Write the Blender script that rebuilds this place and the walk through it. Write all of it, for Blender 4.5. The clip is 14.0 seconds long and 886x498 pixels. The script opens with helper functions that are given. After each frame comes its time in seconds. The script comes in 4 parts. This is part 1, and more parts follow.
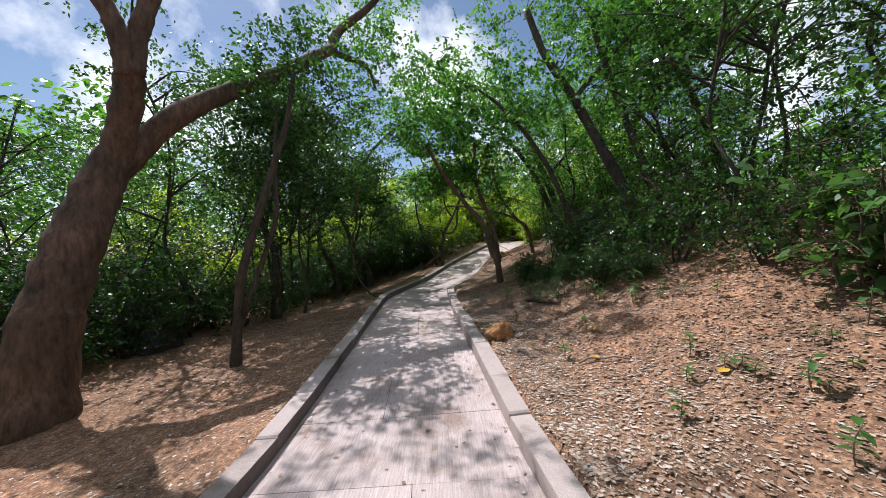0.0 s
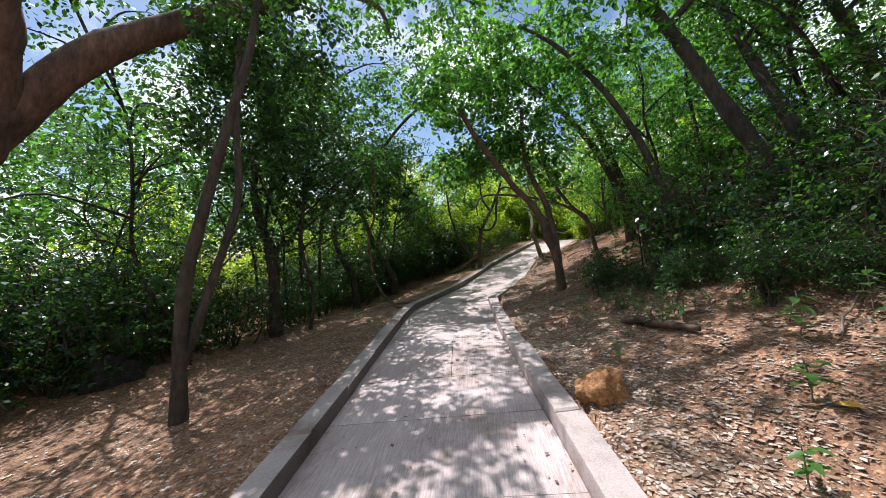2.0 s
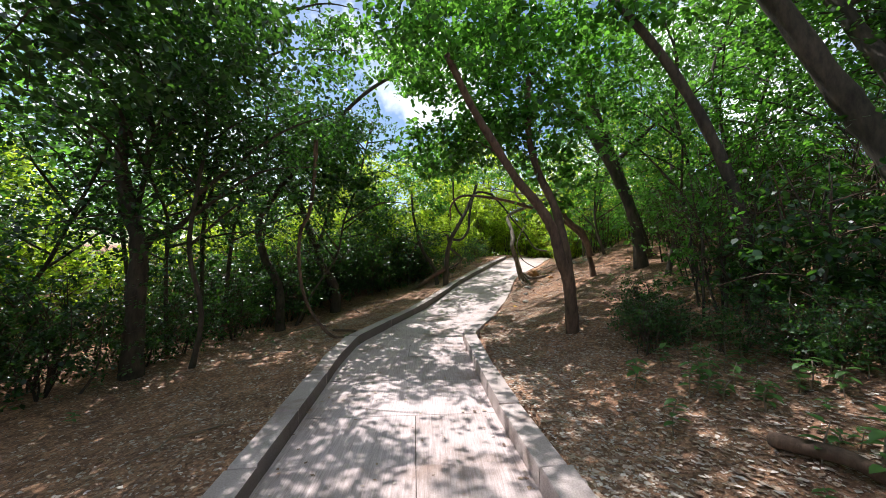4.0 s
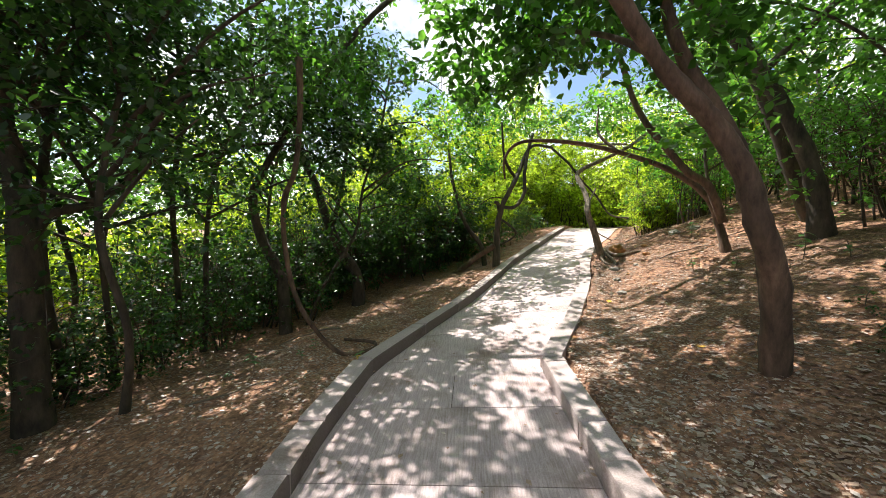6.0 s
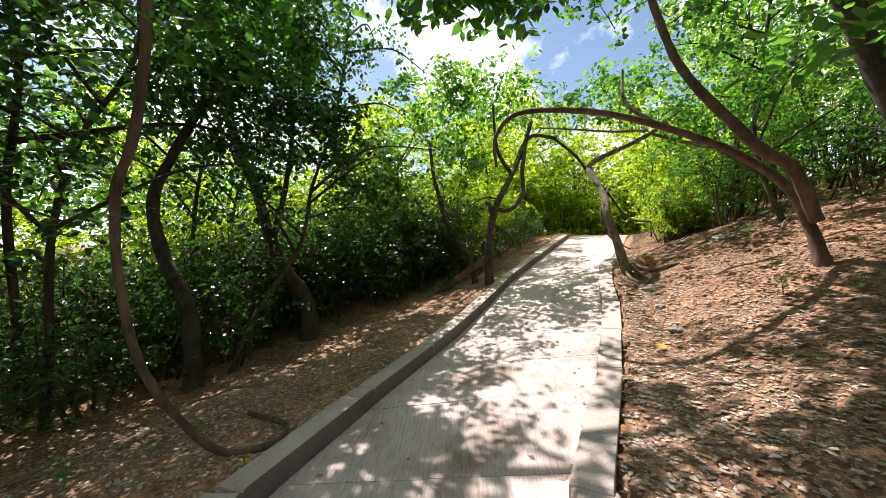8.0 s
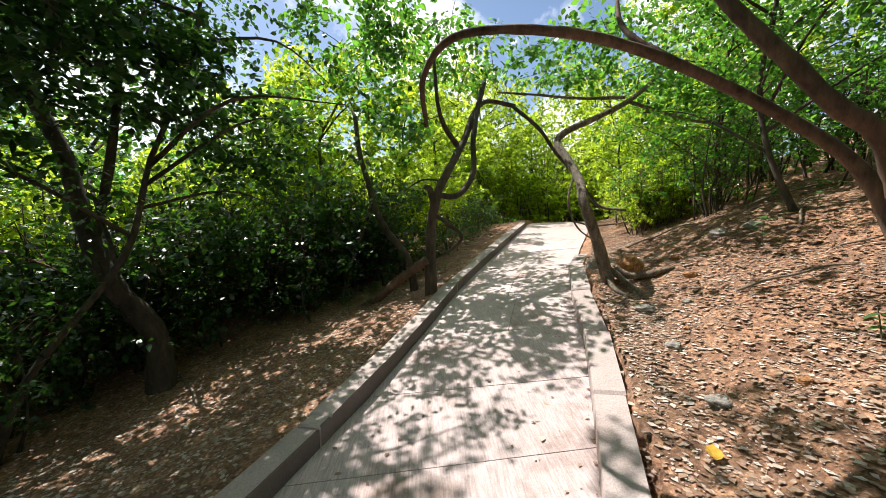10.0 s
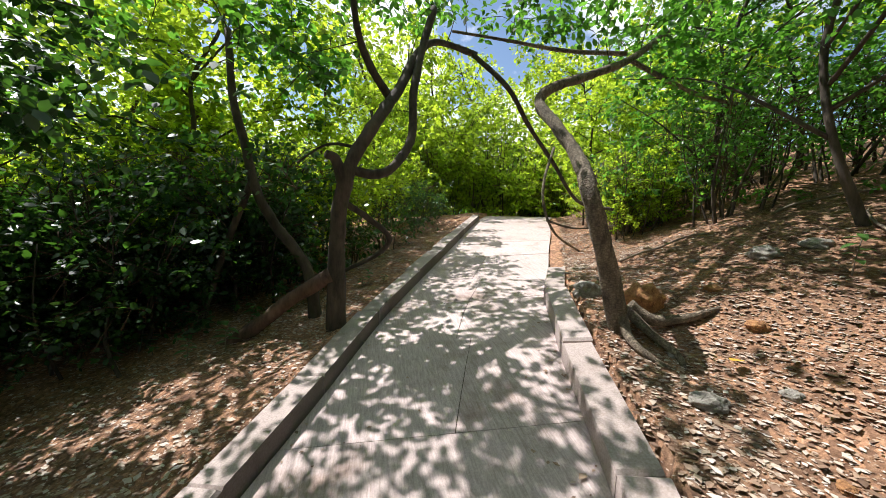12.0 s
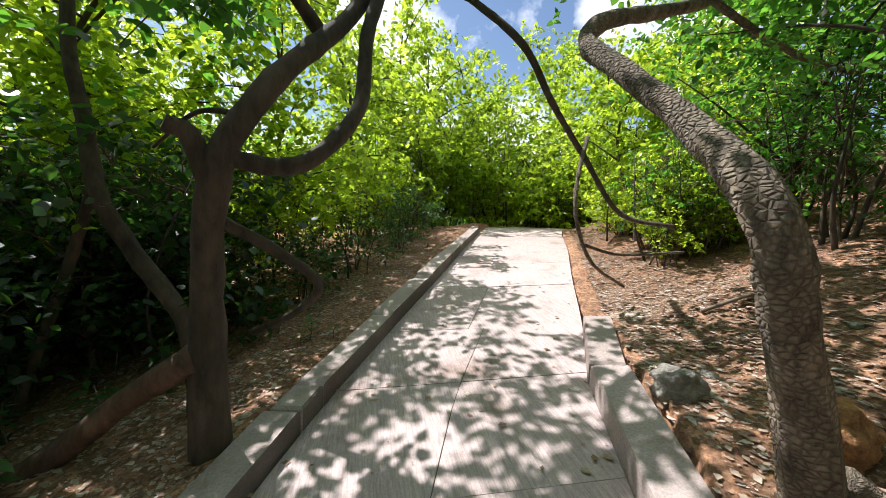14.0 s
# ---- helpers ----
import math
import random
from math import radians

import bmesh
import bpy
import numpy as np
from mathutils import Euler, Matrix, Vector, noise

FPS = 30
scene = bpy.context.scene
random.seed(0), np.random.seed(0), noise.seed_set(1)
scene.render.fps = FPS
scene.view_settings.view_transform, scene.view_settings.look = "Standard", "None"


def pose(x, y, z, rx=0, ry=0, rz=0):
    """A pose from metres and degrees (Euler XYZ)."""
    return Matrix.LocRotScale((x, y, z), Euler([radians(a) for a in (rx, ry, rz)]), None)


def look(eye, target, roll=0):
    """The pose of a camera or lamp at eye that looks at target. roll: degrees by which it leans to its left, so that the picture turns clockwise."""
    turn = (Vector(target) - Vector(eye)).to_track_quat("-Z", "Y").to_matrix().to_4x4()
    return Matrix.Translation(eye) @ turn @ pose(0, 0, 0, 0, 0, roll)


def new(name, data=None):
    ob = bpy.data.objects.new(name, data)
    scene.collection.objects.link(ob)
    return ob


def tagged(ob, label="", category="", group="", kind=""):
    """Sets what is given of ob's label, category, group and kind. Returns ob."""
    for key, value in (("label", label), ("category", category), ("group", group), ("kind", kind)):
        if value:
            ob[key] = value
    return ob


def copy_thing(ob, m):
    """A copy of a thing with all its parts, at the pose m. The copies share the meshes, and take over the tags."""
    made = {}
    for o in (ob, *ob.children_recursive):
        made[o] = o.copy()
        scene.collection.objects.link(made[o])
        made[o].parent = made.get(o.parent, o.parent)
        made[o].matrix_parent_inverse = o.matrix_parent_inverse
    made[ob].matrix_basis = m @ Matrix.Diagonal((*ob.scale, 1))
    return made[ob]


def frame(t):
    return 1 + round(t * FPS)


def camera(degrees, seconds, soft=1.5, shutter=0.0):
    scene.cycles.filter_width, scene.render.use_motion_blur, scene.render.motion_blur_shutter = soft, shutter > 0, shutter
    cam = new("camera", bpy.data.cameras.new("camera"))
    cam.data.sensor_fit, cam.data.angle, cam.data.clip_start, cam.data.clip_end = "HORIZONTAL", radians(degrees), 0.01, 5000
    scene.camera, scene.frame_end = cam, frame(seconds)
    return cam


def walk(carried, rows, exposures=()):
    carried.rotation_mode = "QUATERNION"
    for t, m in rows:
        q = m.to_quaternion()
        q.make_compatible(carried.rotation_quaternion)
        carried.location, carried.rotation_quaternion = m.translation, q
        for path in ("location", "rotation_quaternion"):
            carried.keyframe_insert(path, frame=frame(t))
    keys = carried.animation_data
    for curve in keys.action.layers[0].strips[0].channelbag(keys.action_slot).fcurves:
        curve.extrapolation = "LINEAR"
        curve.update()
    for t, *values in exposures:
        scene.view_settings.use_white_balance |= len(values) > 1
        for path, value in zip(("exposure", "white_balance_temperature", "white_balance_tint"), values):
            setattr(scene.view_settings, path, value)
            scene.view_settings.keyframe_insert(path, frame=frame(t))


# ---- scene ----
cam = camera(101.9, 14.0, soft=0.6, shutter=0.06)
# seconds, x, y, z, pitch, roll, yaw
PATH = [
    (0.0, 0.010, -0.001, 1.505, -1.03, 1.54, -0.05),
    (0.5, -0.007, 0.569, 1.410, 0.24, 0.78, 2.23),
    (1.0, -0.081, 1.147, 1.378, 1.85, -0.51, 0.62),
    (1.5, -0.130, 1.738, 1.334, 1.04, 0.83, 0.07),
    (2.0, -0.125, 2.334, 1.340, -0.26, 2.61, 5.29),
    (2.5, -0.191, 2.809, 1.267, 2.72, 1.10, 3.04),
    (2.7, -0.214, 3.005, 1.277, 2.56, 0.04, 1.37),
    (3.8, -0.410, 4.420, 1.370, 1.20, -1.50, -1.30),
    (4.8, -0.601, 5.786, 1.469, -0.21, -3.37, -3.65),
    (5.0, -0.613, 6.019, 1.453, -1.09, -3.19, -3.74),
    (5.5, -0.599, 6.558, 1.431, -1.80, -0.33, -1.48),
    (6.0, -0.583, 7.030, 1.395, -3.13, 0.07, 4.65),
    (6.5, -0.595, 7.498, 1.371, -1.32, -1.44, 2.97),
    (7.0, -0.573, 7.984, 1.326, -2.55, 0.21, 1.84),
    (7.2, -0.543, 8.160, 1.313, -0.80, 0.68, 3.75),
    (8.2, -0.330, 8.960, 1.400, -1.80, 1.00, 4.20),
    (9.3, -0.095, 9.809, 1.507, -3.13, 1.37, 4.13),
    (9.5, -0.074, 9.989, 1.525, -3.24, 2.36, 3.74),
    (10.0, -0.059, 10.474, 1.531, -4.18, 1.31, -2.62),
    (10.5, -0.044, 10.938, 1.561, -3.69, -1.58, -8.19),
    (11.0, 0.084, 11.424, 1.557, -6.45, -0.55, -9.98),
    (11.5, 0.218, 11.848, 1.617, -7.04, 0.79, -8.70),
    (12.0, 0.321, 12.300, 1.601, -6.18, -1.67, -10.57),
    (12.5, 0.381, 12.686, 1.631, -6.28, -0.81, -12.48),
    (13.0, 0.532, 13.067, 1.635, -5.94, 1.45, -10.31),
    (13.5, 0.632, 13.372, 1.684, -4.72, 1.63, -9.11),
    (14.0, 0.746, 13.748, 1.691, -5.09, -1.96, -10.47),
]
walk(cam, [(t, pose(x, y, z, 90 + pitch, roll, yaw)) for t, x, y, z, pitch, roll, yaw in PATH], exposures=[(0.0, 0.0, 6000, 10), (2.5, 0.45, 6000, 10), (5.0, 0.72, 6250, 10), (5.8, 0.92, 6400, 10), (7.0, 0.88, 6600, 10), (10.5, 0.55, 6400, 10), (14.0, 0.5, 6150, 10)])

# ---- daylight: a high sun ahead and to the left, seen through the canopy ----
SUN_FROM = Vector((-0.62, 0.78, 0.0)).normalized()
SUN_UP = radians(57)
world = bpy.data.worlds.new("sky")
scene.world = world
world.use_nodes = True
sky = world.node_tree.nodes.new("ShaderNodeTexSky")
sky.sky_type, sky.sun_disc = "NISHITA", False
sky.sun_elevation, sky.sun_rotation = SUN_UP, math.atan2(SUN_FROM.x, SUN_FROM.y)
sky.dust_density, sky.air_density = 0.6, 1.0
back = world.node_tree.nodes["Background"]
back.inputs["Strength"].default_value = 0.1
# broken white cloud all round the sky
puffs = world.node_tree.nodes.new("ShaderNodeTexNoise")
puffs.inputs["Scale"].default_value, puffs.inputs["Detail"].default_value, puffs.inputs["Roughness"].default_value = 3.4, 7.0, 0.58
cover = world.node_tree.nodes.new("ShaderNodeMapRange")
cover.inputs["From Min"].default_value, cover.inputs["From Max"].default_value = 0.47, 0.6
cloudy = world.node_tree.nodes.new("ShaderNodeMix")
cloudy.data_type = "RGBA"
cloudy.inputs["B"].default_value = (11.0, 11.0, 11.4, 1)
world.node_tree.links.new(puffs.outputs["Fac"], cover.inputs["Value"])
world.node_tree.links.new(cover.outputs["Result"], cloudy.inputs["Factor"])
world.node_tree.links.new(sky.outputs[0], cloudy.inputs["A"])
world.node_tree.links.new(cloudy.outputs["Result"], back.inputs["Color"])
sun = new("sun", bpy.data.lights.new("sun", "SUN"))
sun.data.energy, sun.data.angle, sun.data.color = 5.0, radians(0.55), (1.0, 0.96, 0.92)
sun_way = Vector((SUN_FROM.x * math.cos(SUN_UP), SUN_FROM.y * math.cos(SUN_UP), math.sin(SUN_UP)))
sun.matrix_world = look((0, 0, 30), Vector((0, 0, 30)) - sun_way)


# ---- materials ----
def material(name, rough=0.8):
    m = bpy.data.materials.new(name)
    m.use_nodes = True
    bsdf = m.node_tree.nodes["Principled BSDF"]
    bsdf.inputs["Roughness"].default_value = rough
    return m, m.node_tree.nodes, m.node_tree.links, bsdf


def ramp(nodes, links, source, stops):
    r = nodes.new("ShaderNodeValToRGB")
    while len(r.color_ramp.elements) < len(stops):
        r.color_ramp.elements.new(0.5)
    for e, (p, c) in zip(r.color_ramp.elements, stops):
        e.position, e.color = p, (*c, 1)
    links.new(source, r.inputs["Fac"])
    return r.outputs["Color"]


def noise_tex(nodes, links, scale, detail=4.0, rough=0.6, vector=None):
    n = nodes.new("ShaderNodeTexNoise")
    n.inputs["Scale"].default_value, n.inputs["Detail"].default_value, n.inputs["Roughness"].default_value = scale, detail, rough
    if vector is not None:
        links.new(vector, n.inputs["Vector"])
    return n.outputs["Fac"]


def mixed(nodes, links, fac, a, b, mode="MIX"):
    m = nodes.new("ShaderNodeMix")
    m.data_type, m.blend_type = "RGBA", mode
    for socket, value in ((m.inputs["Factor"], fac), (m.inputs["A"], a), (m.inputs["B"], b)):
        if isinstance(value, bpy.types.NodeSocket):
            links.new(value, socket)
        elif isinstance(value, tuple):
            socket.default_value = (*value, 1)
        else:
            socket.default_value = value
    return m.outputs["Result"]


def bump(nodes, links, height, bsdf, strength, distance):
    b = nodes.new("ShaderNodeBump")
    b.inputs["Strength"].default_value, b.inputs["Distance"].default_value = strength, distance
    links.new(height, b.inputs["Height"])
    links.new(b.outputs["Normal"], bsdf.inputs["Normal"])


def place(nodes, links, stretch=(1, 1, 1), turn=0.0):
    g = nodes.new("ShaderNodeNewGeometry")
    mp = nodes.new("ShaderNodeMapping")
    mp.inputs["Scale"].default_value = stretch
    mp.inputs["Rotation"].default_value = (0, 0, turn)
    links.new(g.outputs["Position"], mp.inputs["Vector"])
    return mp.outputs["Vector"]


def leaf_material(name, dark, light, through_colour, glow=0.45, rough=0.4):
    m, nodes, links, bsdf = material(name, rough)
    geo = nodes.new("ShaderNodeNewGeometry")
    col = ramp(nodes, links, geo.outputs["Random Per Island"], [(0.0, tuple(c * 0.6 for c in dark)), (0.55, light), (1.0, tuple(min(1, c * 1.5) for c in light))])
    big = noise_tex(nodes, links, 0.9, 2.0, 0.5, place(nodes, links))
    tint = ramp(nodes, links, big, [(0.3, (0.72, 0.78, 0.8)), (0.7, (1.15, 1.1, 0.9))])
    col = mixed(nodes, links, 1.0, col, tint, "MULTIPLY")
    links.new(col, bsdf.inputs["Base Color"])
    bsdf.inputs["Specular IOR Level"].default_value = 0.5
    tr = nodes.new("ShaderNodeBsdfTranslucent")
    tcol = mixed(nodes, links, geo.outputs["Random Per Island"], tuple(c * 0.35 for c in through_colour), tuple(min(1, c * 1.25) for c in through_colour))
    links.new(tcol, tr.inputs["Color"])
    mx = nodes.new("ShaderNodeMixShader")
    mx.inputs["Fac"].default_value = glow
    links.new(bsdf.outputs[0], mx.inputs[1])
    links.new(tr.outputs[0], mx.inputs[2])
    links.new(mx.outputs[0], nodes["Material Output"].inputs["Surface"])
    return m


def bark_material(name, dark, light, scale=14.0, depth=0.012, scaly=False):
    m, nodes, links, bsdf = material(name, 0.92)
    v = place(nodes, links, (1, 1, 0.3))
    n = noise_tex(nodes, links, scale, 6.0, 0.7, v)
    big = noise_tex(nodes, links, 2.2, 3.0, 0.6, place(nodes, links))
    col = ramp(nodes, links, n, [(0.3, dark), (0.68, light)])
    col = mixed(nodes, links, 1.0, col, ramp(nodes, links, big, [(0.35, (0.65, 0.66, 0.62)), (0.65, (1.25, 1.2, 1.12))]), "MULTIPLY")
    if scaly:
        cells = nodes.new("ShaderNodeTexVoronoi")
        cells.feature = "DISTANCE_TO_EDGE"
        cells.inputs["Scale"].default_value = 40.0
        shove = nodes.new("ShaderNodeVectorMath")
        shove.operation = "MULTIPLY_ADD"
        rough_n = nodes.new("ShaderNodeTexNoise")
        rough_n.inputs["Scale"].default_value = 9.0
        links.new(rough_n.outputs["Color"], shove.inputs[0])
        shove.inputs[1].default_value = (0.09, 0.09, 0.09)
        links.new(place(nodes, links, (1, 1, 1.3)), shove.inputs[2])
        links.new(shove.outputs[0], cells.inputs["Vector"])
        cracks = ramp(nodes, links, cells.outputs["Distance"], [(0.0, (0.35, 0.32, 0.3)), (0.25, (1, 1, 1))])
        col = mixed(nodes, links, 0.6, col, cracks, "MULTIPLY")
        n = mixed(nodes, links, 0.6, n, cracks)
    links.new(col, bsdf.inputs["Base Color"])
    bump(nodes, links, n, bsdf, 0.9, depth)
    return m


def litter_material(name, stops, rough=0.75):
    m, nodes, links, bsdf = material(name, rough)
    geo = nodes.new("ShaderNodeNewGeometry")
    col = ramp(nodes, links, geo.outputs["Random Per Island"], stops)
    n = noise_tex(nodes, links, 60.0, 2.0, 0.6, place(nodes, links))
    col = mixed(nodes, links, 1.0, col, ramp(nodes, links, n, [(0.3, (0.75, 0.72, 0.7)), (0.7, (1.1, 1.08, 1.05))]), "MULTIPLY")
    links.new(col, bsdf.inputs["Base Color"])
    return m


def ground_material():
    m, nodes, links, bsdf = material("forest_soil", 0.95)
    v = place(nodes, links)
    fine, mid, big = noise_tex(nodes, links, 38.0, 8.0, 0.75, v), noise_tex(nodes, links, 5.0, 5.0, 0.6, v), noise_tex(nodes, links, 0.7, 3.0, 0.5, v)
    col = ramp(nodes, links, fine, [(0.3, (0.13, 0.076, 0.052)), (0.52, (0.35, 0.225, 0.155)), (0.72, (0.55, 0.41, 0.32))])
    cells = nodes.new("ShaderNodeTexVoronoi")
    cells.inputs["Scale"].default_value = 34.0
    links.new(v, cells.inputs["Vector"])
    flake = ramp(nodes, links, cells.outputs["Color"], [(0.2, (0.55, 0.5, 0.48)), (0.55, (1.0, 0.95, 0.9)), (0.85, (1.7, 1.6, 1.5))])
    col = mixed(nodes, links, 0.75, col, flake, "MULTIPLY")
    col = mixed(nodes, links, 1.0, col, ramp(nodes, links, mid, [(0.32, (0.62, 0.55, 0.5)), (0.66, (1.2, 1.12, 1.02))]), "MULTIPLY")
    col = mixed(nodes, links, 1.0, col, ramp(nodes, links, big, [(0.35, (0.8, 0.78, 0.75)), (0.6, (1.15, 1.05, 0.98))]), "MULTIPLY")
    links.new(col, bsdf.inputs["Base Color"])
    bump(nodes, links, fine, bsdf, 0.8, 0.02)
    return m


def concrete_material(name, lighten=1.0, streak=True, turn=0.0):
    m, nodes, links, bsdf = material(name, 0.85)
    along = place(nodes, links, (26, 1.2, 26), turn)
    v = place(nodes, links)
    grain = noise_tex(nodes, links, 3.0, 6.0, 0.72, along)
    stain_or_shade, speck = noise_tex(nodes, links, 1.6, 5.0, 0.65, v), noise_tex(nodes, links, 90.0, 3.0, 0.7, v)
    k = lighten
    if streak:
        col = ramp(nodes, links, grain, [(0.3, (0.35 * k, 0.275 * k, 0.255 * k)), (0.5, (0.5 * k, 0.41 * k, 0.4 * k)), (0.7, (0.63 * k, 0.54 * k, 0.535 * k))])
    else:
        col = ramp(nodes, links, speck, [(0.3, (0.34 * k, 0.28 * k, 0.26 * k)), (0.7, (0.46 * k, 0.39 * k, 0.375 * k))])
    col = mixed(nodes, links, 1.0, col, ramp(nodes, links, stain_or_shade, [(0.3, (0.6, 0.52, 0.45)), (0.47, (0.97, 0.95, 0.93)), (0.75, (1.1, 1.08, 1.06))]), "MULTIPLY")
    col = mixed(nodes, links, 0.3 if streak else 0.15, col, ramp(nodes, links, speck, [(0.35, (0.5, 0.5, 0.5)), (0.6, (1.1, 1.1, 1.1))]), "MULTIPLY")
    oi = nodes.new("ShaderNodeObjectInfo")
    col = mixed(nodes, links, 1.0, col, ramp(nodes, links, oi.outputs["Random"], [(0.0, (0.9, 0.88, 0.86)), (1.0, (1.06, 1.05, 1.05))]), "MULTIPLY")
    links.new(col, bsdf.inputs["Base Color"])
    bump(nodes, links, grain if streak else speck, bsdf, 0.45 if streak else 0.4, 0.005)
    return m


def rock_material(name, dark, light):
    m, nodes, links, bsdf = material(name, 0.9)
    v = place(nodes, links)
    n = noise_tex(nodes, links, 22.0, 7.0, 0.72, v)
    links.new(ramp(nodes, links, n, [(0.32, dark), (0.66, light)]), bsdf.inputs["Base Color"])
    bump(nodes, links, n, bsdf, 1.0, 0.03)
    return m


SOIL = ground_material()
SLAB = concrete_material("brushed_concrete", 1.12)
SLAB_TURNED = concrete_material("brushed_concrete_bend", 1.12, turn=radians(23))
KERB = concrete_material("kerb_concrete", 1.22, False)
# kerb concrete with its soil stains, darkened to paint in the inner side's shade
KERB_STAIN_SHADE = concrete_material("stained_shaded_concrete", 0.42, False)
JOINT, _n, _l, _b = material("dirty_joint", 0.95)
_b.inputs["Base Color"].default_value = (0.1, 0.075, 0.055, 1)
BARK = bark_material("brown_bark", (0.05, 0.03, 0.022), (0.2, 0.125, 0.09))
BARK_DARK = bark_material("dark_bark", (0.03, 0.024, 0.02), (0.11, 0.085, 0.065))
BARK_GREY = bark_material("scaly_grey_bark", (0.09, 0.07, 0.055), (0.42, 0.34, 0.26), 20.0, 0.025, True)
LEAF = leaf_material("green_leaf", (0.014, 0.045, 0.018), (0.042, 0.118, 0.034), (0.24, 0.58, 0.05), 0.46, 0.33)
# darker copy of the green leaf: shade and backlight put into the colour
LEAF_SHADED = leaf_material("shaded_leaf", (0.013, 0.034, 0.017), (0.032, 0.07, 0.03), (0.13, 0.33, 0.03), 0.34, 0.32)
# lighter, yellower leaf copy: the clearing's sunlight put into the colour
LEAF_SUNLIT = leaf_material("sunlit_leaf", (0.05, 0.15, 0.015), (0.14, 0.29, 0.03), (0.66, 0.97, 0.05), 0.64)
LEAF_LOW = leaf_material("seedling_leaf", (0.03, 0.085, 0.02), (0.075, 0.16, 0.04), (0.14, 0.32, 0.05), 0.3)
DRY = litter_material("dry_leaves", [(0.0, (0.15, 0.09, 0.06)), (0.25, (0.33, 0.21, 0.145)), (0.55, (0.46, 0.33, 0.235)), (0.8, (0.58, 0.48, 0.4)), (1.0, (0.7, 0.63, 0.57))])
YELLOW = litter_material("yellow_leaf", [(0.0, (0.55, 0.3, 0.03)), (1.0, (0.68, 0.42, 0.05))])
TWIG = litter_material("dry_twigs", [(0.0, (0.08, 0.06, 0.045)), (1.0, (0.32, 0.25, 0.19))])
ROCK_RED = rock_material("red_rock", (0.18, 0.065, 0.03), (0.72, 0.37, 0.15))
ROCK_GREY = rock_material("grey_rock", (0.2, 0.17, 0.14), (0.5, 0.46, 0.4))
ROCK_DARK = rock_material("dark_rock", (0.02, 0.018, 0.016), (0.07, 0.06, 0.055))


# ---- mesh helpers ----
def mesh_of(name, verts, faces, mat, smooth=True):
    me = bpy.data.meshes.new(name)
    me.from_pydata([tuple(map(float, v)) for v in verts], [], faces)
    me.materials.append(mat)
    me.polygons.foreach_set("use_smooth", [smooth] * len(me.polygons))
    me.update()
    return me


def face_mesh(name, verts, mat, corners=4):
    """A mesh of separate faces, one for every so many rows of verts."""
    n = len(verts) // corners
    me = bpy.data.meshes.new(name)
    me.vertices.add(corners * n)
    me.vertices.foreach_set("co", np.asarray(verts, dtype=np.float32).ravel())
    me.loops.add(corners * n)
    me.loops.foreach_set("vertex_index", np.arange(corners * n, dtype=np.int32))
    me.polygons.add(n)
    me.polygons.foreach_set("loop_start", np.arange(0, corners * n, corners, dtype=np.int32))
    me.materials.append(mat)
    me.update(calc_edges=True)
    return me


def part(name, me, parent=None, label=""):
    ob = new(name, me)
    if parent is not None:
        ob.parent = parent
        ob.matrix_parent_inverse = parent.matrix_basis.inverted()
    if label:
        tagged(ob, label)
    return ob


def thing(name, x, y, z, label, category, group=""):
    ob = new(name)
    ob.empty_display_size = 0.2
    ob.matrix_basis = pose(x, y, z)
    return tagged(ob, label, category, group)


def smooth_line(points, steps=6):
    p = [Vector(q) for q in points]
    p = [2 * p[0] - p[1]] + p + [2 * p[-1] - p[-2]]
    out = []
    for i in range(1, len(p) - 2):
        a, b, c, d = p[i - 1:i + 3]
        for k in range(steps):
            t = k / steps
            out.append(0.5 * (2 * b + (c - a) * t + (2 * a - 5 * b + 4 * c - d) * t * t + (3 * b - a - 3 * c + d) * t ** 3))
    return out + [p[-2]]


def tube(points, r0, r1, rng, sides=8, rough=0.12, steps=6, flare=0.0):
    """A tapering, uneven limb along the points: its verts and faces."""
    line = smooth_line(points, steps)
    n = len(line)
    verts, faces = [], []
    side = Vector((1, 0, 0))
    for i, q in enumerate(line):
        ahead = (line[min(i + 1, n - 1)] - line[max(i - 1, 0)]).normalized()
        side = (side - ahead * side.dot(ahead)).normalized() if abs(side.dot(ahead)) < 0.98 else ahead.orthogonal().normalized()
        up = ahead.cross(side)
        f = i / (n - 1)
        r = (r0 + (r1 - r0) * f) * (1 + flare * max(0, 1 - f * 6) ** 2) * (1 + rng.uniform(-rough, rough) * 0.5)
        for k in range(sides):
            a = 2 * math.pi * k / sides
            w = r * (1 + rough * noise.noise(q * 6 + Vector((math.cos(a), math.sin(a), 0)) * 2))
            verts.append(q + side * (w * math.cos(a)) + up * (w * math.sin(a)))
        if i:
            o = (i - 1) * sides
            faces += [(o + k, o + (k + 1) % sides, o + sides + (k + 1) % sides, o + sides + k) for k in range(sides)]
    faces.append(tuple(range(sides - 1, -1, -1)))
    faces.append(tuple(range((n - 1) * sides, n * sides)))
    return verts, faces


def tubes(name, limbs, mat, rng, sides=6):
    verts, faces = [], []
    for pts, r0, r1 in limbs:
        v, f = tube(pts, r0, r1, rng, sides, 0.12, 2)
        faces += [tuple(k + len(verts) for k in q) for q in f]
        verts += v
    return mesh_of(name, verts, faces, mat)


def unit(v):
    return v / (np.linalg.norm(v, axis=1, keepdims=True) + 1e-9)


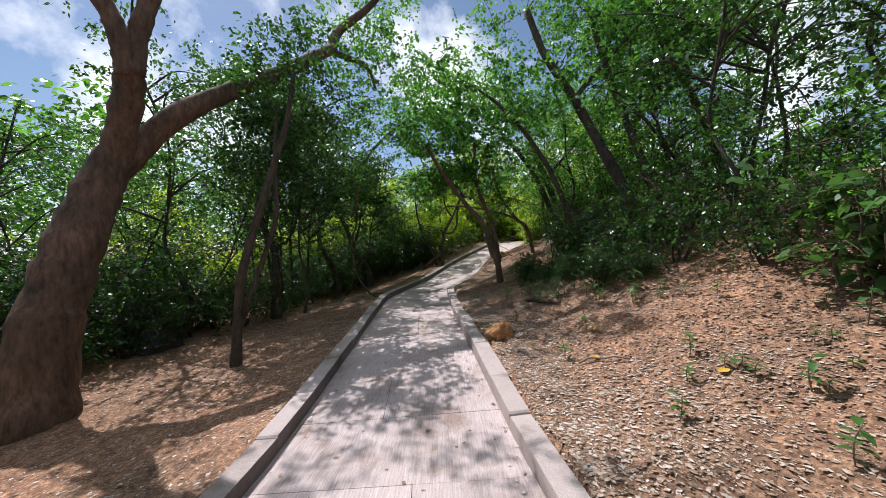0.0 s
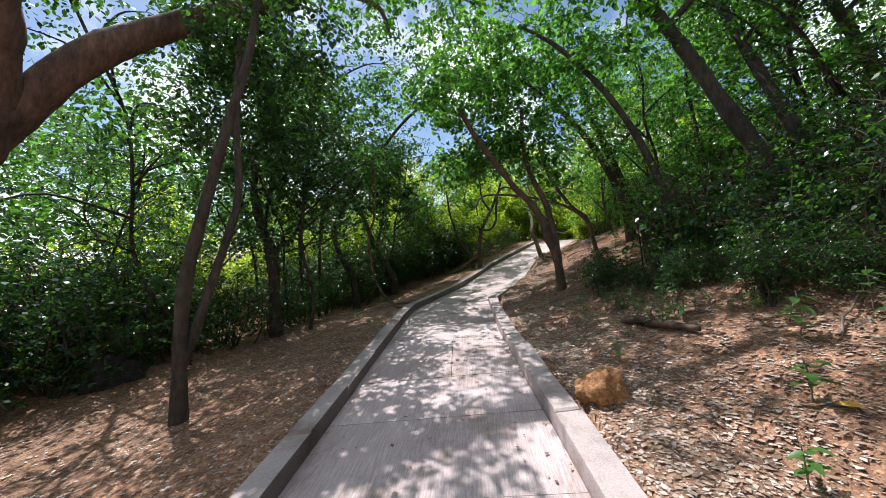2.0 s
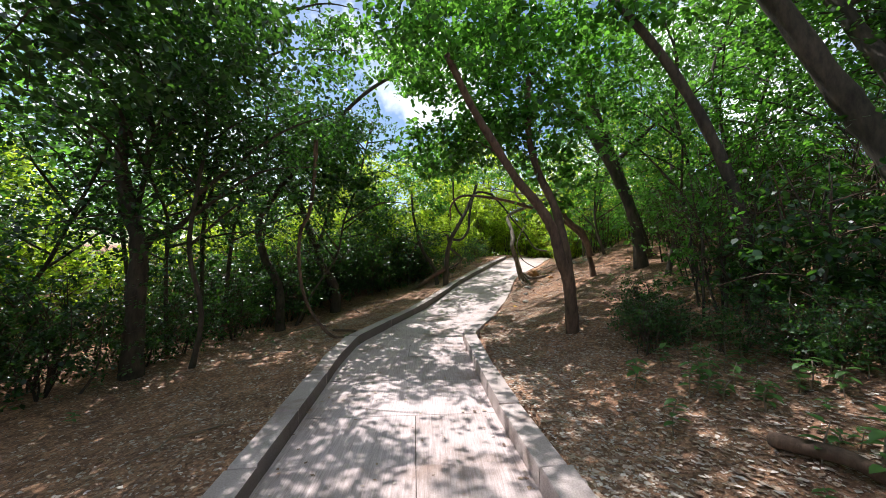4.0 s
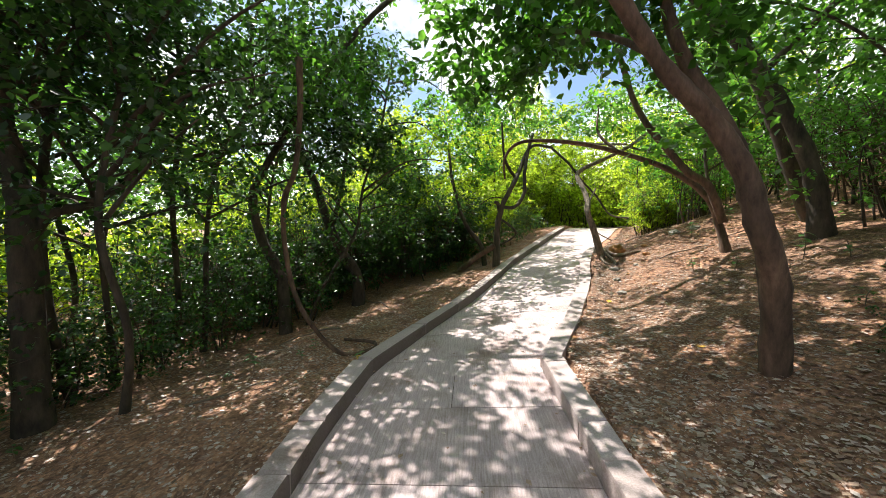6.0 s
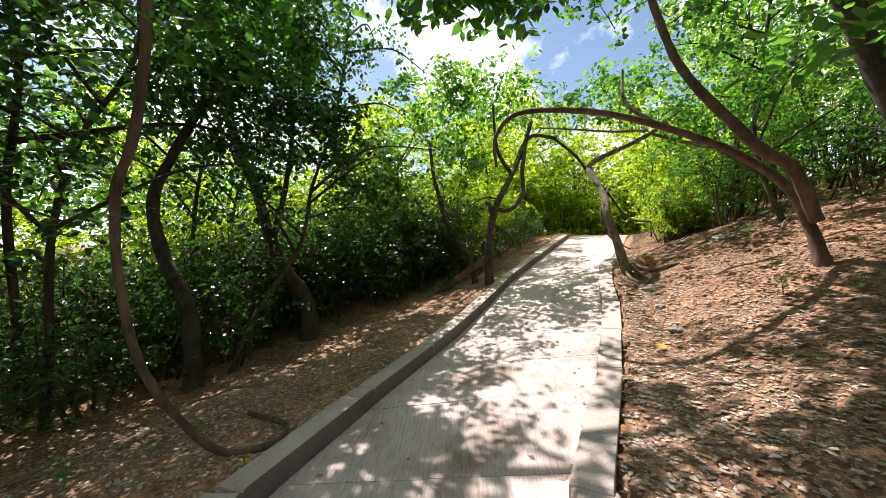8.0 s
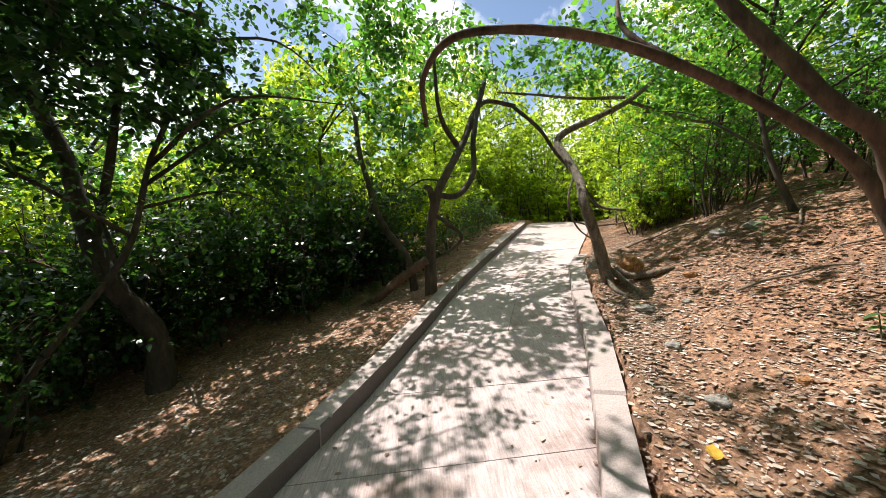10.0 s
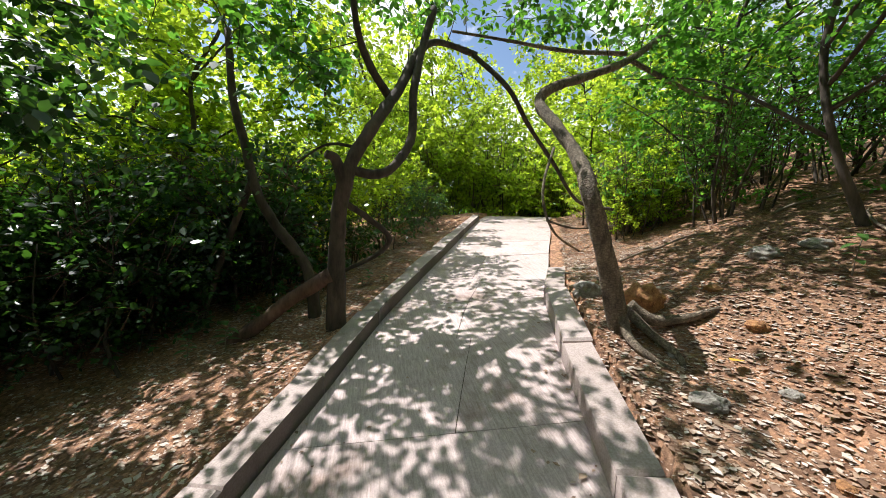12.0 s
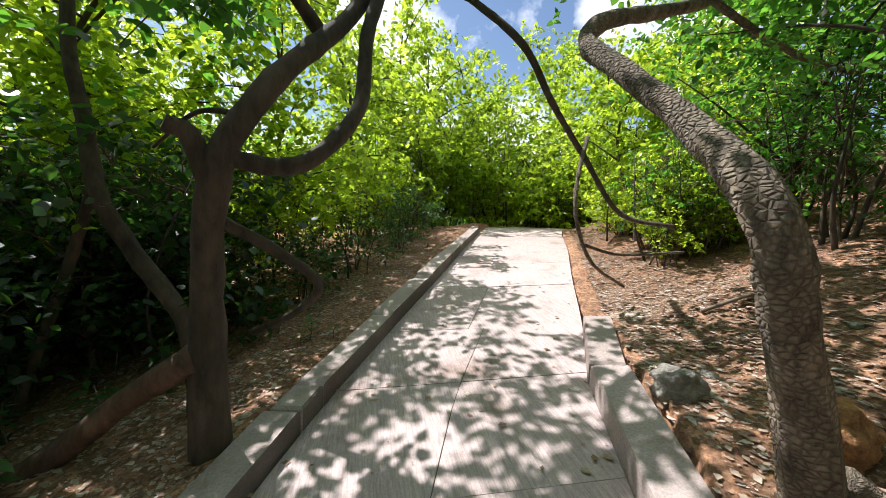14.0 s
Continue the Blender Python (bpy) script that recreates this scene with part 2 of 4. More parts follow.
def leaves(name, centres, spreads, per, size, mat, rs, droop=0.5, slim=0.3):
    """Leaves set alternately along short drooping sprigs, a few sprigs round each centre."""
    sprigs = max(1, round(per / 8))
    k = max(4, round(per / sprigs))
    s = np.repeat(np.asarray(spreads, float).reshape(-1, 1), sprigs, axis=0)
    root = np.repeat(np.asarray(centres, float), sprigs, axis=0)
    root = root + rs.normal(size=root.shape) * s * np.array([0.75, 0.75, 0.6])
    way = unit(rs.normal(size=root.shape) * np.array([1, 1, 0.5]) + np.array([0, 0, -0.25 * droop]))
    side = unit(np.cross(way, np.array([0, 0, 1.0]) + rs.normal(size=root.shape) * 0.35))
    f = (np.arange(k) + 0.5) / k
    n = len(root) * k
    reach = s * 2.2
    pos = (root[:, None] + way[:, None] * reach[:, None] * (f[None, :, None] - 0.4)).reshape(n, 3) + rs.normal(size=(n, 3)) * np.repeat(s, k, axis=0) * 0.14
    turn = np.tile(np.where(np.arange(k) % 2, 1.0, -1.0), len(root))[:, None]
    d = np.repeat(way, k, axis=0) * 0.6 + np.repeat(side, k, axis=0) * turn * rs.uniform(0.5, 1.2, (n, 1)) + rs.normal(size=(n, 3)) * 0.38
    d[:, 2] -= droop * rs.uniform(0.2, 1.1, n)
    d = unit(d)
    u = unit(np.cross(d, rs.normal(size=(n, 3)) * 0.5 + np.array([0, 0, 1.0])))
    w = np.cross(u, d)
    ln = size * rs.uniform(0.6, 1.35, (n, 1))
    wide = ln * slim * rs.uniform(0.8, 1.15, (n, 1))
    v = np.stack([pos, pos + d * ln * 0.28 + u * wide - w * ln * 0.05, pos + d * ln * 0.62 + u * wide * 0.85 - w * ln * 0.07,
                  pos + d * ln - w * ln * 0.16, pos + d * ln * 0.62 - u * wide * 0.85 - w * ln * 0.02, pos + d * ln * 0.28 - u * wide], axis=1)
    return face_mesh(name, v.reshape(-1, 3), mat, 6)


# ---- the lie of the land ----
L_EDGE = [(-1.5, -6), (-1.5, -1), (-1.48, 2), (-1.48, 4), (-1.53, 6), (-1.6, 8), (-1.65, 9.5), (-1.6, 10.6), (-1.2, 11.8), (-0.75, 12.9),
          (-0.33, 13.9), (0.0, 14.7), (0.45, 15.9), (0.9, 16.9), (1.45, 18.1), (2.2, 19.8), (3.1, 21.8), (4.2, 24), (6, 26.5)]
R_EDGE = [(0.7, -6), (0.7, -1), (0.68, 2), (0.5, 4), (0.33, 6), (0.2, 8), (0.15, 9.5), (0.1, 10.6), (0.68, 11.9), (1.0, 12.7),
          (1.3, 13.5), (1.6, 14.5), (2.0, 15.6), (2.5, 16.5), (3.1, 17.7), (4.0, 19.4), (4.9, 21.3), (6, 23.2), (7.6, 25.3)]
RISE_Y = [-8, -1, 1, 3, 5, 7, 9, 11, 13, 15, 17, 19, 21, 22.5, 25, 40]
RISE_Z = [0.0, -0.1, -0.19, -0.25, -0.15, -0.11, -0.11, 0.02, 0.2, 0.54, 0.78, 1.02, 1.3, 1.45, 1.45, 1.0]
TILT_Y, TILT_K = [1, 3, 5, 7, 9, 11, 13, 15, 17, 20], [0.03, 0.04, 0.08, 0.07, 0.04, 0.05, 0.09, 0.1, 0.07, 0.0]
LXY, RXY = np.array(L_EDGE), np.array(R_EDGE)


def left_x(y):
    return np.interp(y, LXY[:, 1], LXY[:, 0])


def right_x(y):
    return np.interp(y, RXY[:, 1], RXY[:, 0])


def path_z(x, y):
    mid = np.interp(y, [0, 5, 9, 13, 18, 26], [-0.4, -0.5, -0.7, 0.2, 2.0, 5.5])
    lat = x - mid
    return np.interp(y, TILT_Y, TILT_K) * lat + np.interp(y + np.interp(y, [0, 9, 12, 16], [0, 0, 0.35, 0.42]) * lat, RISE_Y, RISE_Z)


def ground_z(x, y):
    """Height of the forest floor: a bank on the right, a gentle fall on the left, the path's bed between."""
    x, y = np.asarray(x, float), np.asarray(y, float)
    xl, xr = left_x(y) - 0.2, right_x(y) + np.interp(y, [16.2, 16.5], [0.2, 0.0])
    r, l = np.maximum(x - xr, 0), np.maximum(xl - x, 0)
    bank = np.interp(y, [9, 12, 16, 16.5], [0.09, 0.14, 0.14, -0.012]) + 0.12 * np.minimum(r, 0.5) + np.interp(r, [0.5, 5, 9, 16, 40, 400], [0, 1.6, 2.6, 3.4, 4.0, 4.0])
    fall_k = np.interp(y, [0, 11, 14, 20], [0.15, 0.13, 0.24, 0.1])
    fall = np.interp(y, [11, 14.5], [-0.02, 0.1]) - fall_k * np.minimum(l, 2.4) - 0.03 * np.minimum(np.maximum(l - 2.4, 0), 8)
    zr, zl = path_z(xr, y), path_z(xl, y)
    bed = path_z(np.clip(x, xl, xr), y) - 0.16
    k = np.where(r > 0, zr + bank, np.where(l > 0, zl + fall, bed))
    far = np.clip((np.abs(y - 10) - 22) / 40, 0, 1)
    return k * (1 - far) + 1.0 * far


def build_ground():
    near = lambda a, b, s: list(np.arange(a, b, s))
    xs = np.array([-400, -150, -60, -30, -20, -14] + near(-11, -5, 0.3) + near(-5, 6, 0.1) + near(6, 12, 0.3) + [12, 14, 20, 30, 60, 150, 400])
    ys = np.array([-400, -150, -60, -30, -18, -10] + near(-6, 0, 0.3) + near(0, 21, 0.11) + near(21, 30, 0.3) + [30, 36, 44, 60, 150, 400])
    X, Y = np.meshgrid(xs, ys)
    Z = ground_z(X, Y)
    out = (X < left_x(Y) - 0.25) | (X > right_x(Y) + 0.25)
    for j in range(len(ys)):
        for i in range(len(xs)):
            if out[j, i] and abs(xs[i]) < 13 and -7 < ys[j] < 31:
                p = Vector((xs[i], ys[j], 0))
                Z[j, i] += 0.06 * noise.noise(p * 0.9) + 0.03 * noise.noise(p * 3.1) + 0.014 * noise.noise(p * 9)
    verts = np.stack([X, Y, Z], -1).reshape(-1, 3)
    w = len(xs)
    faces = [(j * w + i, j * w + i + 1, (j + 1) * w + i + 1, (j + 1) * w + i) for j in range(len(ys) - 1) for i in range(w - 1)]
    tagged(part("ground", mesh_of("ground", verts, faces, SOIL)), "reddish-brown forest soil covered in dry leaf litter", "ground", kind="structure")
    return xs, ys, Z


GRID_X, GRID_Y, GRID_Z = build_ground()


def surface_z(x, y):
    """Height of the uneven ground sheet, between the corners of its grid."""
    x, y = np.asarray(x, float), np.asarray(y, float)
    i = np.clip(np.searchsorted(GRID_X, x) - 1, 0, len(GRID_X) - 2)
    j = np.clip(np.searchsorted(GRID_Y, y) - 1, 0, len(GRID_Y) - 2)
    u, v = (x - GRID_X[i]) / (GRID_X[i + 1] - GRID_X[i]), (y - GRID_Y[j]) / (GRID_Y[j + 1] - GRID_Y[j])
    low, high = GRID_Z[j, i] * (1 - u) + GRID_Z[j, i + 1] * u, GRID_Z[j + 1, i] * (1 - u) + GRID_Z[j + 1, i + 1] * u
    return low * (1 - v) + high * v


def on_ground(x, y):
    return float(surface_z(x, y))


def edge_at(edge, s):
    """The point at the fraction s of an edge line, by its corner number."""
    i = min(int(s), len(edge) - 2)
    a, b = edge[i], edge[i + 1]
    f = s - i
    return a[0] + (b[0] - a[0]) * f, a[1] + (b[1] - a[1]) * f


def block(name, corners, base, top, mat, parent, bevel=0.012, stain_or_shade=None, shaded_side=0):
    """A low block over four ground corners, its upper edges rounded off. base and top: heights over the path's surface."""
    mid = sum((Vector((*c, 0)) for c in corners), Vector()) / 4
    rings = [(0.0, base), (0.0, top - bevel), (bevel, top)]
    verts = []
    for inset, h in rings:
        for c in corners:
            p = Vector((*c, 0))
            way = (mid - p).normalized()
            p = p + way * inset * 1.4
            verts.append((p.x, p.y, float(path_z(p.x, p.y)) + h))
    faces = [(3, 2, 1, 0), (8, 9, 10, 11)]
    for r in (0, 4):
        faces += [(r + k, r + (k + 1) % 4, r + 4 + (k + 1) % 4, r + 4 + k) for k in range(4)]
    me = mesh_of(name, verts, faces, mat, False)
    # the second material paints shade onto one side and its bevel
    if stain_or_shade:
        me.materials.append(stain_or_shade)
        for k in (2 + shaded_side, 6 + shaded_side):
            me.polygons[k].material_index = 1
    return part(name, me, parent)


def build_path():
    rng = random.Random(3)
    # bed under the slabs, seen in the joints
    bed_v, bed_f = [], []
    n = 150
    for k in range(n + 1):
        s = k / n * (len(L_EDGE) - 1.001)
        for e in (edge_at(L_EDGE, s), edge_at(R_EDGE, s)):
            bed_v.append((e[0], e[1], float(path_z(*e)) - 0.012))
    bed_f = [(2 * k, 2 * k + 1, 2 * k + 3, 2 * k + 2) for k in range(n)]
    path = tagged(part("pavement", mesh_of("path_bed", bed_v, bed_f, JOINT)), "narrow concrete footpath of brushed slabs between low kerbs", "footpath", kind="structure")
    stations, s = [0.0], 0.0
    while s < len(L_EDGE) - 1.01:
        a, b = edge_at(L_EDGE, s), edge_at(R_EDGE, s)
        i = min(int(s), len(L_EDGE) - 2)
        span = (math.dist(L_EDGE[i], L_EDGE[i + 1]) + math.dist(R_EDGE[i], R_EDGE[i + 1])) / 2
        s = min(s + rng.uniform(0.84, 1.0) / span, len(L_EDGE) - 1.001)
        stations.append(s)
    g = 0.003
    for k, (a, b) in enumerate(zip(stations, stations[1:])):
        if b - a < 0.02:
            continue
        split = rng.choice([0.42, 0.5, 0.58])
        for u0, u1 in ((0, split), (split, 1)) if rng.random() < 0.45 else ((0, 1),):
            lift = rng.uniform(-0.003, 0.003)
            sub = 3
            verts, faces = [], []
            for q in range(sub + 1):
                t = a + (b - a) * q / sub
                l, r = Vector(edge_at(L_EDGE, t)), Vector(edge_at(R_EDGE, t))
                along = (Vector(edge_at(L_EDGE, min(t + 0.05, 17.9))) - l).normalized()
                shift = along * (g if q == 0 else -g if q == sub else 0)
                for u in (u0, u1):
                    p = l.lerp(r, u) + shift + (r - l).normalized() * (g if u == u0 else -g)
                    z = float(path_z(p.x, p.y)) + lift
                    verts += [(p.x, p.y, z), (p.x, p.y, z - 0.03)]
            for q in range(sub):
                o = q * 4
                faces += [(o, o + 2, o + 6, o + 4), (o + 1, o, o + 4, o + 5), (o + 2, o + 3, o + 7, o + 6)]
            faces += [(1, 3, 2, 0), (sub * 4, sub * 4 + 2, sub * 4 + 3, sub * 4 + 1)]
            part("slab", mesh_of("slab", verts, faces, SLAB_TURNED if a > 7.0 else SLAB, False), path)


def build_kerb(name, edge, sign, last, label, seed):
    rng = random.Random(seed)
    kerb = tagged(new(name), label, "kerb", kind="structure")
    s = 0.0
    while s < last - 0.01:
        i = min(int(s), len(edge) - 2)
        span = math.dist(edge[i], edge[i + 1])
        e = min(s + rng.uniform(0.95, 1.25) / span, last, math.floor(s + 1.0001))
        if e - s < 0.03:
            s = e + 1e-4
            continue
        a, b = Vector(edge_at(edge, s)), Vector(edge_at(edge, e))
        along = (b - a).normalized()
        out = Vector((along.y, -along.x)) * sign
        off, w, h = rng.uniform(-0.008, 0.008), 0.2 + rng.uniform(-0.012, 0.012), 0.135 + rng.uniform(-0.012, 0.012)
        a2, b2 = a + along * 0.002, b - along * 0.002
        corners = [a2 + out * off, b2 + out * off, b2 + out * (w + off), a2 + out * (w + off)]
        if sign < 0:
            corners = [corners[1], corners[0], corners[3], corners[2]]
        block("kerb_block", [tuple(c) for c in corners], -0.22, h, KERB, kerb, 0.014, KERB_STAIN_SHADE if sign < 0 else None)
        s = e


# ---- trees that can be told apart ----
def tree(name, label, limbs, mat, crowns, leaf_mat, seed, per=26, size=0.09, base=None, bare=False):
    """limbs: (part name, points, first radius, last radius). crowns: (centre, radii, clumps)."""
    rng, rs = random.Random(seed), np.random.RandomState(seed)
    b = limbs[0][1][0]
    t = thing(name, b[0], b[1], b[2], label, "tree")
    for k, (pn, pts, r0, r1) in enumerate(limbs):
        v, f = tube(pts, r0, r1, rng, 12 if r0 > 0.07 else 8, 0.14, 7, 0.25 if k == 0 else 0.0)
        part(pn, mesh_of(pn, v, f, mat), t)
    if crowns:
        cs, sp = [], []
        for c, rad, n in crowns:
            q = rs.normal(size=(n, 3))
            q /= np.linalg.norm(q, axis=1, keepdims=True)
            q *= rs.uniform(0.25, 1.0, (n, 1)) ** 0.5
            cs.append(np.asarray(c) + q * np.asarray(rad))
            sp.append(rs.uniform(0.1, 0.24, n))
        cs = np.concatenate(cs)
        part("crown", leaves("crown", cs, np.concatenate(sp), per, size, leaf_mat, rs), t)
        # twigs that carry the clumps
        tips = [Vector(p) for _, pts, _, _ in limbs for p in smooth_line(pts, 4)]
        tw = []
        near = lambda q: min((p - q).length for p in tips)
        for c in sorted((Vector(c) for c in cs[::2]), key=near):
            a = min(tips, key=lambda p: (p - c).length)
            ln = (a - c).length
            if 0.1 < ln < 2.5:
                m = a.lerp(c, 0.5) + Vector((rng.uniform(-0.15, 0.15), rng.uniform(-0.15, 0.15), rng.uniform(0, 0.2))) * ln
                tw.append(([a, m, c], 0.004 + 0.006 * min(ln, 1.2), 0.003))
            if ln < 2.5:
                tips.append(c)
        if tw:
            tagged(part("twig_tangle", tubes("twig_tangle", tw, BARK_DARK, rng, 3), t), kind="stuff")
    return t


def sink(points, d=0.15):
    p = points[0]
    return [(p[0], p[1], on_ground(p[0], p[1]) - d)] + list(points[1:])


def rooted(start, spots):
    """Points of a surface root: from the trunk, then along the soil at small heights over it."""
    return [start] + [(x, y, on_ground(x, y) + h) for x, y, h in spots]


BIG_TRUNK = [(-5.23, 4.49, -0.35), (-5.20, 4.66, 0.39), (-5.18, 4.93, 1.25), (-5.09, 5.28, 2.22), (-4.97, 5.54, 2.98)]
tree("leaning_tree", "large brown leaning tree with a forked trunk on bare soil", [
    ("trunk", sink(BIG_TRUNK), 0.4, 0.27),
    ("limb", [(-5.06, 5.54, 2.64), (-4.51, 6.07, 3.67), (-3.91, 6.69, 4.37), (-3.24, 7.57, 5.15), (-2.44, 8.54, 6.15)], 0.202, 0.123),
    ("branch", [(-2.51, 8.54, 6.08), (-2.36, 8.80, 6.69), (-1.72, 9.15, 7.45), (-1.04, 9.50, 8.46)], 0.132, 0.062),
    ("branch", [(-2.57, 8.54, 6.08), (-2.23, 8.71, 6.03), (-1.74, 8.98, 5.88), (-1.57, 9.15, 5.40)], 0.088, 0.026),
    ("limb", [(-5.01, 5.54, 2.73), (-4.61, 5.37, 3.72), (-4.39, 5.19, 4.17)], 0.220, 0.176),
    ("branch", [(-4.42, 5.19, 4.01), (-4.44, 5.10, 4.48), (-4.52, 5.02, 4.82), (-4.71, 4.84, 5.38), (-4.94, 4.75, 6.25)], 0.158, 0.088),
    ("branch", [(-4.40, 5.19, 4.01), (-4.35, 5.28, 4.57), (-4.21, 5.37, 5.20), (-3.92, 5.54, 6.24), (-3.77, 5.63, 7.42)], 0.158, 0.088)],
    BARK, [((-3.69, 6.16, 8.28), (2.2, 1.8, 1.2), 70), ((-1.14, 9.50, 8.63), (1.6, 1.4, 1.0), 60), ((-5.63, 4.58, 6.87), (1.2, 1.2, 1.0), 30), ((-1.49, 9.42, 6.08), (1.2, 1.2, 1.0), 60), ((-2.37, 10.21, 7.40), (1.3, 1.2, 0.9), 55)], LEAF, 11)

THIN_A = [(-3.59, 6.10, -0.36), (-3.45, 6.10, 0.85), (-3.15, 6.15, 1.99), (-2.86, 6.20, 2.90), (-2.64, 6.30, 3.72), (-2.53, 6.40, 4.65)]
tree("slender_tree", "slender dark tree with two crossing stems beside the footpath", [
    ("trunk", sink(THIN_A), 0.082, 0.035),
    ("branch", [(-3.58, 6.12, -0.05), (-3.20, 6.30, 1.16), (-2.94, 6.40, 2.03), (-2.98, 6.50, 2.98), (-2.95, 6.60, 4.06)], 0.055, 0.03)],
    BARK_DARK, [((-2.9, 7.2, 4.8), (1.1, 1.1, 1.2), 170), ((-4.0, 7.9, 4.7), (1.0, 1.0, 0.9), 110), ((-3.7, 7.4, 3.4), (0.9, 0.9, 0.9), 80), ((-3.0, 8.2, 3.6), (0.9, 0.8, 1.0), 70)], LEAF_SHADED, 12, 26, 0.08)

for pts, r, seed in (([(4.55, 7.9, 1.0), (4.45, 8.00, 1.49), (4.27, 8.20, 2.42), (3.91, 8.50, 3.44), (3.33, 8.90, 4.95), (2.73, 9.20, 6.19), (2.34, 9.40, 7.44)], 0.16, 21),
                     ([(5.2, 8.1, 1.2), (5.11, 8.20, 1.79), (4.79, 8.40, 3.08), (4.58, 9.00, 4.63), (4.38, 9.60, 6.30), (4.08, 9.80, 7.73)], 0.12, 22),
                     ([(7.6, 9.1, 1.8), (7.47, 9.20, 2.43), (7.27, 9.50, 3.83), (6.72, 9.60, 5.25), (6.09, 9.70, 6.59), (5.68, 9.80, 7.71)], 0.13, 23),
                     ([(4.8, 13.0, 1.0), (4.64, 13.00, 1.47), (4.24, 13.00, 2.49), (3.81, 13.10, 3.74), (3.37, 13.20, 5.00), (3.08, 13.30, 6.29)], 0.15, 24)):
    top = pts[-1]
    tagged(tree("bank_tree", "tall dark tree leaning over the leafy bank", [("trunk", sink(pts), r, r * 0.5),
           ("branch", [pts[-3], (pts[-3][0] + 0.9, pts[-3][1] - 0.3, pts[-3][2] + 1.0), (pts[-3][0] + 1.5, pts[-3][1] - 0.6, pts[-3][2] + 1.6)], r * 0.4, 0.02)], BARK_DARK,
           [((top[0], top[1], top[2] + 0.5), (2.0, 1.7, 1.2), 85), ((top[0] + 1.6, top[1] - 0.2, top[2] - 1.0), (1.4, 1.2, 0.9), 50)], LEAF, seed), group="trees on the bank")

tree("forked_tree", "young grey-brown tree with two stems leaning across the footpath", [
    ("trunk", sink([(1.56, 9.71, 0.45), (1.45, 9.6, 1.0), (1.3, 9.55, 1.4), (1.2, 9.57, 1.76), (1.07, 9.6, 2.02), (0.93, 9.6, 2.2), (0.7, 9.6, 2.45), (0.4, 9.55, 2.85), (0.0, 9.45, 3.41), (-0.35, 9.35, 4.03)]), 0.085, 0.045),
    ("branch", [(1.5, 9.66, 0.75), (1.47, 9.75, 1.35), (1.36, 9.95, 2.1), (1.12, 10.15, 2.75), (0.98, 10.25, 3.4), (1.0, 10.40, 4.31)], 0.075, 0.04),
    ("branch", [(0.65, 9.6, 2.54), (0.5, 10.2, 3.0), (0.2, 10.9, 3.4), (-0.2, 11.6, 3.6)], 0.03, 0.012)],
    BARK, [((-0.3, 9.9, 4.4), (1.3, 1.2, 0.6), 95), ((1.4, 10.6, 4.7), (1.2, 1.1, 0.8), 95), ((0.2, 11.8, 3.75), (0.9, 0.7, 0.35), 34), ((0.9, 10.1, 3.3), (0.9, 0.7, 0.5), 46), ((-0.4, 11.1, 3.25), (0.9, 0.6, 0.4), 60), ((2.2, 10.6, 4.6), (1.0, 1.0, 0.7), 35), ((0.4, 10.6, 3.6), (0.9, 0.7, 0.4), 40), ((1.5, 10.3, 2.5), (0.5, 0.4, 0.5), 18)], LEAF, 31, 24, 0.1)

tree("crooked_tree", "dark crooked tree leaning away from the footpath", [
    ("trunk", sink([(-2.98, 14.4, 0.0), (-3.0, 14.4, 0.39), (-3.3, 14.3, 0.95), (-3.6, 14.4, 1.5), (-3.95, 14.6, 2.35), (-4.35, 14.7, 3.2), (-4.6, 14.9, 4.3)]), 0.125, 0.06),
    ("branch", [(-3.55, 14.4, 1.4), (-3.3, 14.4, 2.3), (-3.2, 14.5, 3.4), (-3.3, 14.6, 4.4)], 0.05, 0.025)],
    BARK_DARK, [((-3.9, 14.0, 4.6), (1.5, 1.4, 1.1), 120), ((-2.7, 13.9, 4.0), (1.1, 1.0, 1.0), 80), ((-3.6, 13.4, 3.2), (0.9, 0.9, 0.7), 60), ((-2.9, 14.4, 3.1), (1.1, 0.8, 0.8), 85), ((-2.3, 15.2, 2.6), (0.8, 0.6, 0.6), 60)], LEAF_SHADED, 32)

tree("dark_tree", "dark forked understorey tree in deep shade", [
    ("trunk", sink([(-4.67, 9.98, -0.4), (-4.66, 9.98, 0.45), (-4.65, 9.98, 1.38), (-4.92, 10.15, 1.8), (-5.23, 10.3, 2.6), (-5.3, 10.5, 3.6)]), 0.13, 0.07),
    ("branch", [(-4.65, 9.98, 1.27), (-4.57, 10.15, 1.55), (-4.52, 10.5, 1.68), (-4.49, 11.0, 2.16), (-4.3, 11.2, 3.2)], 0.06, 0.03)],
    BARK_DARK, [((-5.1, 10.6, 4.0), (1.5, 1.3, 1.0), 75), ((-4.3, 11.0, 3.4), (1.0, 1.0, 0.8), 45), ((-3.5, 9.7, 4.5), (1.1, 1.0, 0.8), 110)], LEAF_SHADED, 33)

tree("liana", "brown looping woody vine trailing onto the soil", [
    ("stem", [(-2.61, 11.20, 3.4), (-2.61, 11.20, 2.81), (-2.64, 11.10, 2.09), (-2.78, 11.10, 1.74), (-2.78, 11.10, 1.15), (-2.62, 11.10, 0.49), (-2.22, 11.20, -0.08), (-1.86, 11.30, -0.10), (-1.84, 11.50, -0.06), (-2.33, 11.80, -0.12)], 0.035, 0.022)],
    BARK, [((-2.6, 11.4, 3.7), (0.8, 0.7, 0.6), 34)], LEAF_SHADED, 34, 22, 0.085)

